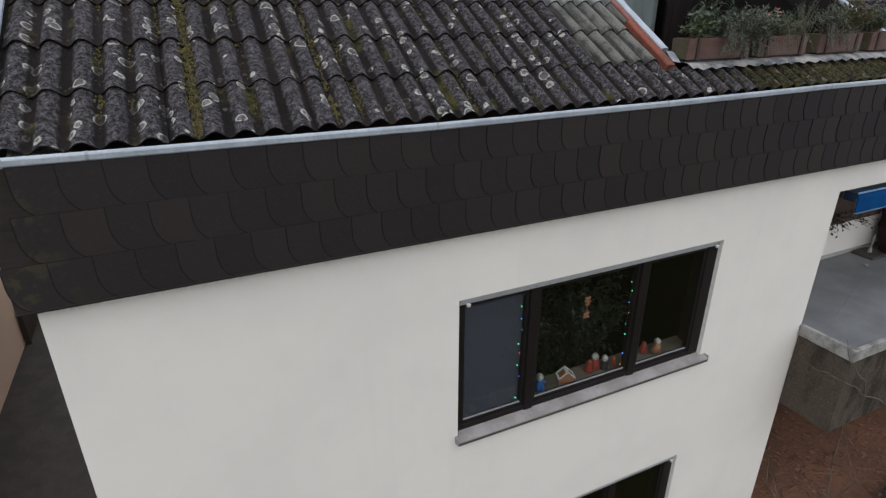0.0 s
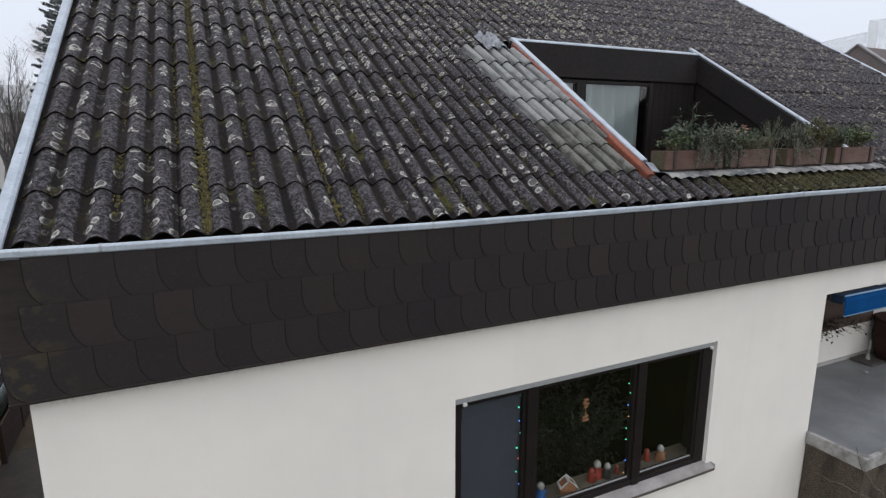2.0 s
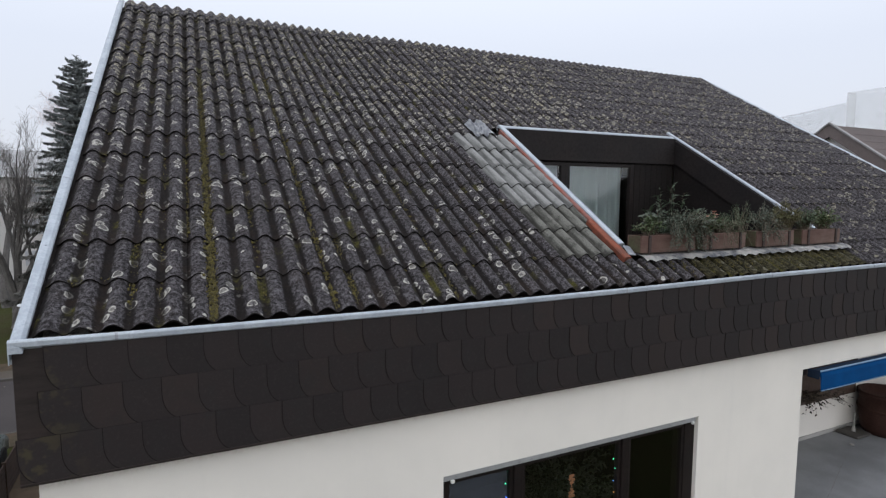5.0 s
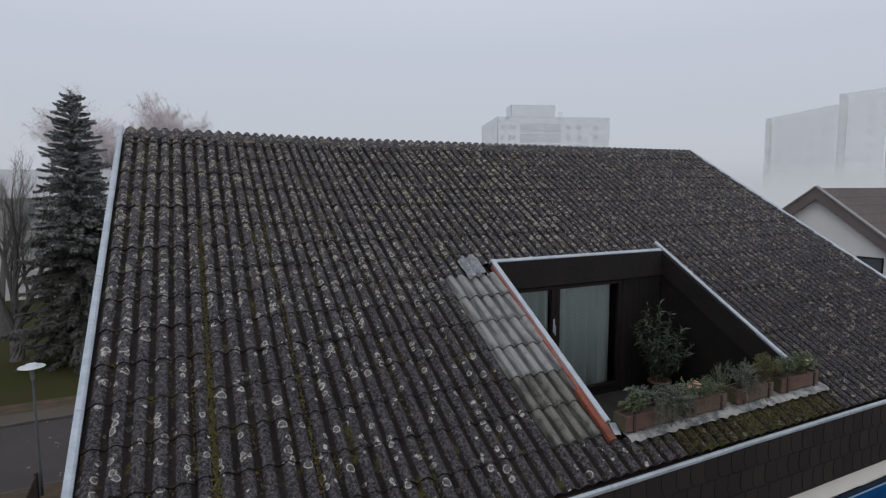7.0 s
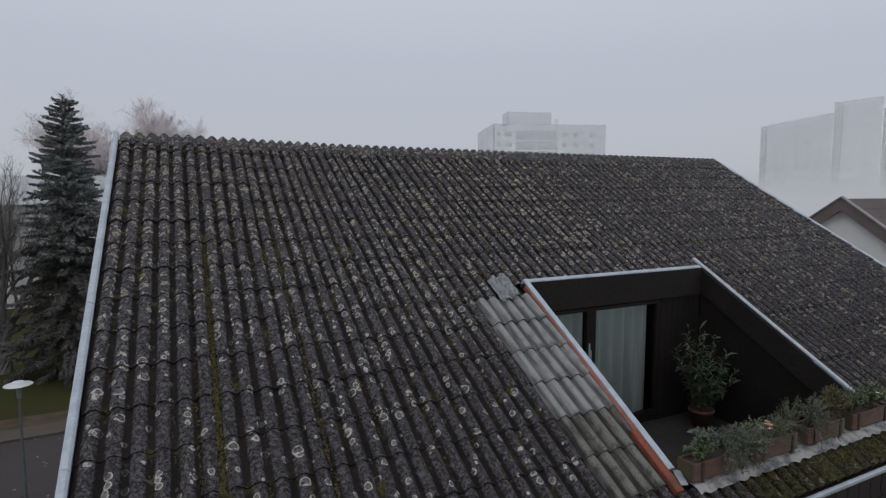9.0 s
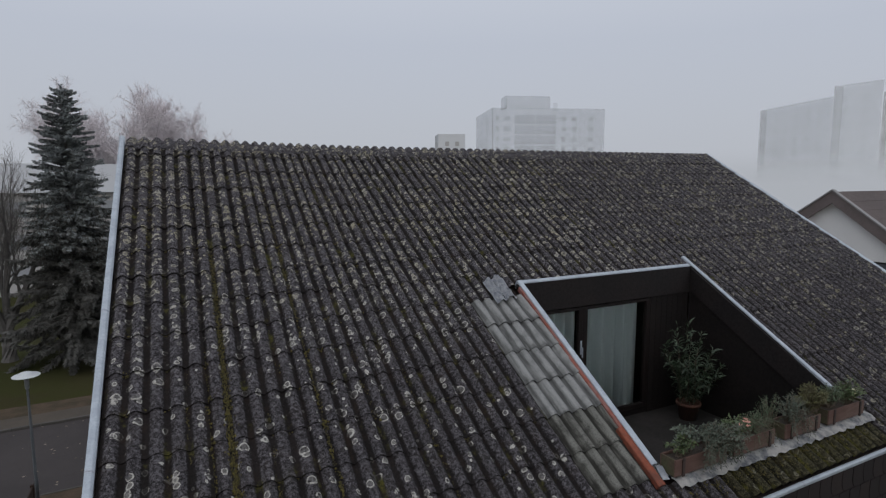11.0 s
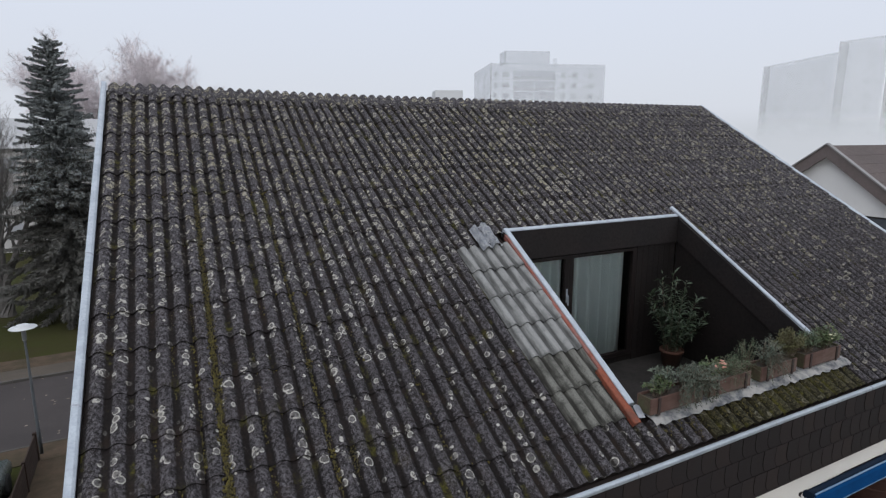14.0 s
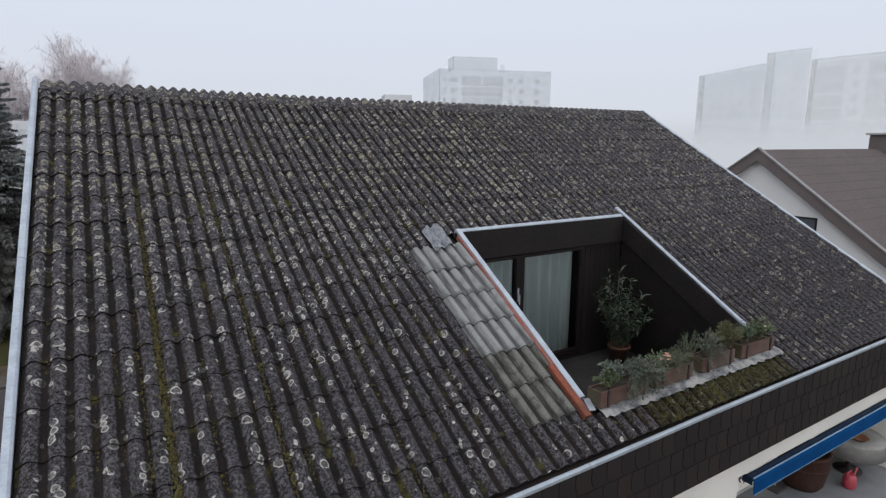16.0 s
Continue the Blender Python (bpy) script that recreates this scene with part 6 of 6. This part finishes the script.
def flats(label, m, width, depth, height, head, mat, bays, floors, panel=None, glazing=None, far=None):
    """A slab block: storeys with windows and recessed balconies on the long front (local -y), stair head on the roof."""
    panel, glazing, far = panel or M_FLATS_PANEL, glazing or M_FLATS_WIN, far or mat
    b = thing("apartment_block", (0, 0, 0), label, "apartment block")
    b.matrix_basis = m
    top, d = height + 0.5, 0.3
    part("front_wall", box((0, 0, 0), (width, d, top)), mat, b)
    part("end_wall", box((0, d, 0), (d, depth, top)), mat, b)
    part("end_wall", box((width - d, d, 0), (width, depth, top)), far, b)
    part("back_wall", box((d, depth - d, 0), (width - d, depth, top)), far, b)
    part("roof", box((d, d, height - 0.2), (width - d, depth - d, height)), far, b, "flat roof lost in the fog")
    h0, h1, hz = head
    if hz:
        stair = part("stair_head", box((h0, 0.6, top), (h1, 0.9, height + hz)), mat, b)
        part("end_wall", box((h0, 0.9, top), (h0 + d, 7.0, height + hz)), mat, stair)
        part("back_wall", box((h0 + d, 6.7, top), (h1, 7.0, height + hz)), far, stair)
        part("mast", box((h1 + 1.6, 2.0, height), (h1 + 2.6, 3.0, height + 2.3)), glazing, b)
    fh = 2.85
    for k in range(floors):
        z = height - 1.0 - (k + 1) * fh + 0.6
        for kind, a, c in bays:
            if kind == "balcony":
                bal = part("balcony", box((a, -0.2, z - 0.6), (c, -0.05, z + 0.35)), panel, b)
                part("recess", box((a + 0.1, -0.06, z + 0.36), (c - 0.1, -0.01, z + 1.9)), glazing, bal)
            else:
                part("window", box((a, -0.015, z + 0.2), (c, -0.004, z + 1.5)), glazing, b)
        for y in (depth * 0.3, depth * 0.65) if depth > 6 else ():
            part("window", box((-0.015, y, z + 0.2), (-0.004, y + 1.3, z + 1.5)), glazing, b)


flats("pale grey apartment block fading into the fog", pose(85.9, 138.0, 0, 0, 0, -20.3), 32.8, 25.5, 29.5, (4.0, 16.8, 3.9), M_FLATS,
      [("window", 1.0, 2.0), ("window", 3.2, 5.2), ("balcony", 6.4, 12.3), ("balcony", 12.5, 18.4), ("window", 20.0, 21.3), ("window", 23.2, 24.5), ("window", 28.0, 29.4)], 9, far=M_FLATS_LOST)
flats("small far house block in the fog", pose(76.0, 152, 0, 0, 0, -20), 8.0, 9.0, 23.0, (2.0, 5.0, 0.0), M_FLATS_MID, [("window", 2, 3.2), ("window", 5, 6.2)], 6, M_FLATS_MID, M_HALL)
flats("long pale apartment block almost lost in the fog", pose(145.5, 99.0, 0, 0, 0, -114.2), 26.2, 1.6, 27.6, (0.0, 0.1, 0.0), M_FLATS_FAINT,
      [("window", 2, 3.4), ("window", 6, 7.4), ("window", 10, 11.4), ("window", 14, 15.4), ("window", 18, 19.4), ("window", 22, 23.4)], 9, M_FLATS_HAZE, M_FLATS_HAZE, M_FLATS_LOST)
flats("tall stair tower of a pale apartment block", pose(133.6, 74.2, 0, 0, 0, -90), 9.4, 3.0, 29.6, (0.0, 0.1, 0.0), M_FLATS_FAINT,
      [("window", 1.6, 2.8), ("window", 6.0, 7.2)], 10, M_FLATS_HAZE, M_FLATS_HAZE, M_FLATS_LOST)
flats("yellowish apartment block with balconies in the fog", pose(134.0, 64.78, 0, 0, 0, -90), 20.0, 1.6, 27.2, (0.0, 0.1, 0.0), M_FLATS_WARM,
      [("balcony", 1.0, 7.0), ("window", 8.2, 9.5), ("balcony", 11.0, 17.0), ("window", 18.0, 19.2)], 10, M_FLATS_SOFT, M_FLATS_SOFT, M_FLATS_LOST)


def fog_sheet():
    """A glowing sheet before the flats, added to imitate fog swallowing the far ground."""
    m, t, b = shader("painted_fog")
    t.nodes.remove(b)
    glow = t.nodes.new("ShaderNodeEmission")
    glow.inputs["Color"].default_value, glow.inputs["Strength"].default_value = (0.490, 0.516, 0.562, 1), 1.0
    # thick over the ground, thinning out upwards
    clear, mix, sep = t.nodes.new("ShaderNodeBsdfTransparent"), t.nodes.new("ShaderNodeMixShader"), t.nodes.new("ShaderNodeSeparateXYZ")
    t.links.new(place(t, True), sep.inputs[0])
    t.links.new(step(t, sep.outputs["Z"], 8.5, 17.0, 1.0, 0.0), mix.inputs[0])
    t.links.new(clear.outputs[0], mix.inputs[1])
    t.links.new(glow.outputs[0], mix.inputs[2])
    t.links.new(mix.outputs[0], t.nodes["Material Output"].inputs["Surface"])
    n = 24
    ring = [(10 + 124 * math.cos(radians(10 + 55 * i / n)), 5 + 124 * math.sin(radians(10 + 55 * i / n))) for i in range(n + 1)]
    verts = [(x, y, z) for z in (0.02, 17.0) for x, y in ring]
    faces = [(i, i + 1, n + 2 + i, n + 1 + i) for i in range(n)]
    tagged(new("backdrop", mesh_of("backdrop", verts, faces, m)), "glowing sheet imitating fog over the far ground", "fog", kind="structure")


fog_sheet()


# ---- trees ----
M_BARK = surface("grey_brown_bark", (0.12, 0.105, 0.098), (0.15, 0.135, 0.125), 0.95, 0.0, 4.0, 30.0, 0.6, 0.01)
# Needle colour is lightened and greyed to imitate haze over the tree
M_NEEDLE = leaf_material("hazed_spruce_needles", (0.165, 0.182, 0.184), (0.225, 0.242, 0.244), 0.95)
# Lower needles: brownish, and darkened to stand for the crown's shade
M_LOWNEEDLE = leaf_material("brown_shaded_needles", (0.062, 0.062, 0.058), (0.105, 0.102, 0.094), 0.95)
M_GREYBARK = surface("dark_grey_bark", (0.085, 0.080, 0.078), (0.115, 0.108, 0.104), 0.95, 0.0, 4.0, 30.0, 0.6, 0.01)
# Reddish twigs paled so the colour carries the fog's haze
M_PALETWIG = leaf_material("hazed_birch_twigs", (0.60, 0.55, 0.57), (0.74, 0.70, 0.72), 0.9)
M_GREYTWIG = leaf_material("grey_twigs", (0.13, 0.118, 0.112), (0.20, 0.182, 0.174), 0.9)


def spruce(at, height, radius, seed, label):
    rnd = random.Random(seed)
    t = thing("spruce_tree", at, label, "tree")
    bm = bmesh.new()
    sweep(bm, [(0, 0, 0), (0.02, 0, height * 0.5), (0, 0, height)], [height * 0.017, height * 0.010, 0.01], 10)
    part("trunk", bm, M_BARK, t)
    v, f = [], []
    low_v, low_f = [], []   # brownish needles of the lower boughs, with shade put into their colour
    bb = bmesh.new()
    z = height * 0.06
    while z < height - 0.2:
        frac = 1 - z / height
        n = 9 if frac > 0.12 else 6
        rise = height * 0.013 * (0.7 + frac * 0.6) + 0.05
        a0 = rnd.uniform(0, 6.28)
        for k in range(n):
            a = a0 + 2 * math.pi * k / n + rnd.uniform(-0.5, 0.5)
            ln = radius * (0.10 + frac ** 0.80) * rnd.uniform(0.62, 1.12) * min(1.0, (1.25 - frac) * 2.6)
            out = Vector((math.cos(a), math.sin(a), 0))
            pts, m = [], 7
            zb, dip = z + rise * rnd.uniform(-1.6, 1.6) * min(1, frac * 4), rnd.uniform(0.25, 0.85) * (0.35 + frac)
            for i in range(m + 1):
                u = i / m
                pts.append(Vector((0, 0, zb)) + out * ln * u + Vector((0, 0, ln * (0.22 * u - dip * u * u + 0.25 * u ** 3))))
            sweep(bb, [pts[0], pts[3], pts[7]], [0.03 * frac + 0.008, 0.02 * frac + 0.005, 0.004], 4)
            side = out.cross(Vector((0, 0, 1)))
            count = max(24, int(ln * 150))
            for i in range(count):
                u = (i + rnd.random()) / count
                q = u * m
                j = min(int(q), m - 1)
                pos = pts[j].lerp(pts[j + 1], q - j)
                w = min((0.20 + 0.36 * (1 - u)) * ln * 0.62, 0.62) * rnd.uniform(0.35, 1.0)
                s = rnd.choice((-1, 1))
                d = out * rnd.uniform(0.4, 1.0) + side * s * rnd.uniform(0.4, 1.2) + Vector((0, 0, rnd.uniform(-1.5, 0.35)))
                into = (low_v, low_f) if rnd.random() < (frac - 0.28) * 2.6 else (v, f)
                leaf(*into, pos, d, Vector((rnd.gauss(0, .4), rnd.gauss(0, .4), 1)), max(w * 0.8, 0.16), rnd.uniform(0.055, 0.11))
        z += rise
    for i in range(70):
        zz = height - 1.1 * rnd.random() ** 1.5
        a = rnd.uniform(0, 6.28)
        d = Vector((math.cos(a), math.sin(a), rnd.uniform(0.3, 1.4)))
        leaf(v, f, Vector((0, 0, zz)), d, Vector((0, 0, 1)), rnd.uniform(0.12, 0.34), 0.07)
    tagged(part("branchwork", bb, M_BARK, t), kind="stuff")
    for verts, faces, mat, label in ((v, f, M_NEEDLE, ""), (low_v, low_f, M_LOWNEEDLE, "brownish lower boughs with shade in their colour")):
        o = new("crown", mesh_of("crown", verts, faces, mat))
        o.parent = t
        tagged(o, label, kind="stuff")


def bare_tree(at, height, spread, seed, label, twig_mat, depth=5, droop=0.0, twigs=5, bark=None, first=0.28, fine=0.007, dense=0.58, stems=1):
    rnd = random.Random(seed)
    t = thing("bare_tree", at, label, "tree")
    bm = bmesh.new()
    tv, tf = [], []
    def twig(p, d, ln):
        """A hair-thin twig of two crossed slivers."""
        e = p + d * ln + Vector((0, 0, -droop * ln * 0.6))
        mid = p.lerp(e, 0.5) + Vector((rnd.gauss(0, .05), rnd.gauss(0, .05), 0.06 * ln + rnd.gauss(0, .03)))
        w = fine
        for s in (Vector((w, 0, 0)), Vector((0, w, 0))):
            b = len(tv)
            tv.extend([p - s, p + s, mid + s * 0.7, mid - s * 0.7, e])
            tf.extend([(b, b + 1, b + 2, b + 3), (b + 3, b + 2, b + 4)])
    def grow(p, d, ln, r, lev):
        pts, rad = [p], [r]
        n = 4
        for k in range(n):
            d = (d + Vector((rnd.gauss(0, .10), rnd.gauss(0, .10), 0.05 - droop * 0.10 * (depth - lev)))).normalized()
            p = p + d * ln / n
            pts.append(p)
            rad.append(max(r * (1 - 0.14 * (k + 1)), 0.004))
            if lev > 0 and (lev < depth or k >= 1):
                for _ in range(2 if lev > 1 else 1):
                    a = Vector((rnd.gauss(0, 1), rnd.gauss(0, 1), rnd.gauss(0.25, 0.5))).normalized()
                    grow(p, (d * 0.75 + a * spread).normalized(), ln * rnd.uniform(0.48, 0.66), rad[-1] * 0.55, lev - 1) if rnd.random() < dense else None
            if lev <= 1:
                for _ in range(twigs):
                    a = Vector((rnd.gauss(0, 1), rnd.gauss(0, 1), rnd.gauss(0.1, 0.8))).normalized()
                    twig(p, (d * 0.5 + a * 0.8).normalized(), rnd.uniform(0.3, 0.8) * height / 14)
        sweep(bm, pts, rad, 7 if lev >= depth - 1 else 4)
        if lev > 0:
            grow(p, d, ln * 0.62, rad[-1], lev - 1)
    fork = height * 0.11 if stems > 1 else 0.0
    if fork:
        sweep(bm, [(0, 0, 0), (0.03, 0, fork * 0.6), (0, 0, fork * 1.15)], [height * 0.030, height * 0.025, height * 0.022], 10)
    for k in range(stems):
        a = 0.7 + 2.4 * k
        tilt = (0.22 + 0.14 * (k % 3)) * (stems > 1)
        grow(Vector((0, 0, fork)), Vector((tilt * math.cos(a), tilt * math.sin(a), 1)).normalized(), height * first * 1.3, height * 0.024 / (1 + 0.5 * (stems > 1)), depth)
    part("trunk", bm, bark or M_BARK, t, "bare trunk and limbs")
    o = new("crown", mesh_of("crown", tv, tf, twig_mat))
    o.parent = t
    tagged(o, kind="stuff")


spruce((-4.38, 38.0, 0), 15.45, 3.7, 3, "tall dark green spruce at the street's edge")
bare_tree((-8.1, 39.6, 0), 14.5, 0.42, 5, "leafless tree with several dark upright stems", M_GREYTWIG, 4, -0.12, 1, M_GREYBARK, fine=0.006, dense=0.5, stems=5, first=0.24)
bare_tree((-10.2, 47.0, 0), 14.0, 0.4, 9, "slender leafless tree with grey branches", M_GREYTWIG, 4, -0.1, 1, M_GREYBARK, fine=0.006, dense=0.42)
# Birch bark, paled with the twigs for the same haze
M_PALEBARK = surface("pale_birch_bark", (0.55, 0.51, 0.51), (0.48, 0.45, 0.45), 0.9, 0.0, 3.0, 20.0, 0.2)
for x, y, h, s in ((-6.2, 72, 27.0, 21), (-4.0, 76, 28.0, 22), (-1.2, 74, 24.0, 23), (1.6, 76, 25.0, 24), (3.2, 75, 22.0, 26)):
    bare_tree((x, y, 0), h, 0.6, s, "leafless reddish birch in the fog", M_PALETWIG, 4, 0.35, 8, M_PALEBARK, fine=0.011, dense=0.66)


def far_hall():
    h = thing("far_house", (0, 0, 0), "pale three-storey building behind the trees", "house")
    part("wall", box((-42, 62, 0), (2.0, 72, 9.2)), M_HALL, h)
    part("roof", prism([(61.4, 9.2), (72.6, 9.2), (67, 11.9)], "x", -42.5, 2.5), M_HALL_ROOF, h, "pale roof")
    for k in range(3):
        for i in range(12):
            part("window", box((-40.6 + i * 3.6, 61.95, 1.2 + 2.9 * k), (-39.1 + i * 3.6, 62.05, 2.6 + 2.9 * k)), M_HALL_WIN, h)


far_hall()


def parked_car():
    m_paint = surface("grey_green_car_paint", (0.16, 0.19, 0.19), (0.14, 0.17, 0.17), 0.3, 0.4, 1.0, 20.0, 0.02)
    m_tyre = surface("tyre_rubber", (0.02, 0.02, 0.02), (0.03, 0.03, 0.03), 0.9, 0.0, 5.0, 60.0, 0.2)
    c = thing("parked_car", (-5.42, 17.6, 0.0), "parked grey car beside the fence", "car")
    body = [(-2.1, 0.28), (2.1, 0.28), (2.15, 0.62), (1.95, 0.80), (1.0, 0.92), (0.45, 1.38), (-1.2, 1.42), (-1.85, 0.98), (-2.12, 0.85)]
    bm = prism(body, "x", -0.82, 0.82)
    bmesh.ops.bevel(bm, geom=bm.edges[:], offset=0.06, segments=2, affect="EDGES")
    part("body", bm, m_paint, c, smooth=True)
    part("windscreen", prism([(0.99, 0.945), (0.50, 1.36), (0.52, 1.37), (1.02, 0.955)], "x", -0.66, 0.66), M_DARKGLASS, c, "dark windscreen")
    part("side_window", box((0.815, -1.3, 0.98), (0.83, 0.35, 1.30), 0.003), M_DARKGLASS, c)
    for x in (-0.78, 0.78):
        for y in (-1.35, 1.3):
            w = part("wheel", lathe([(0.20, -0.09), (0.30, -0.09), (0.31, -0.07), (0.31, 0.07), (0.30, 0.09), (0.20, 0.09)], 20), m_tyre, c, smooth=True)
            w.matrix_basis = pose(x, y, 0.31, 0, 90, 0)


parked_car()
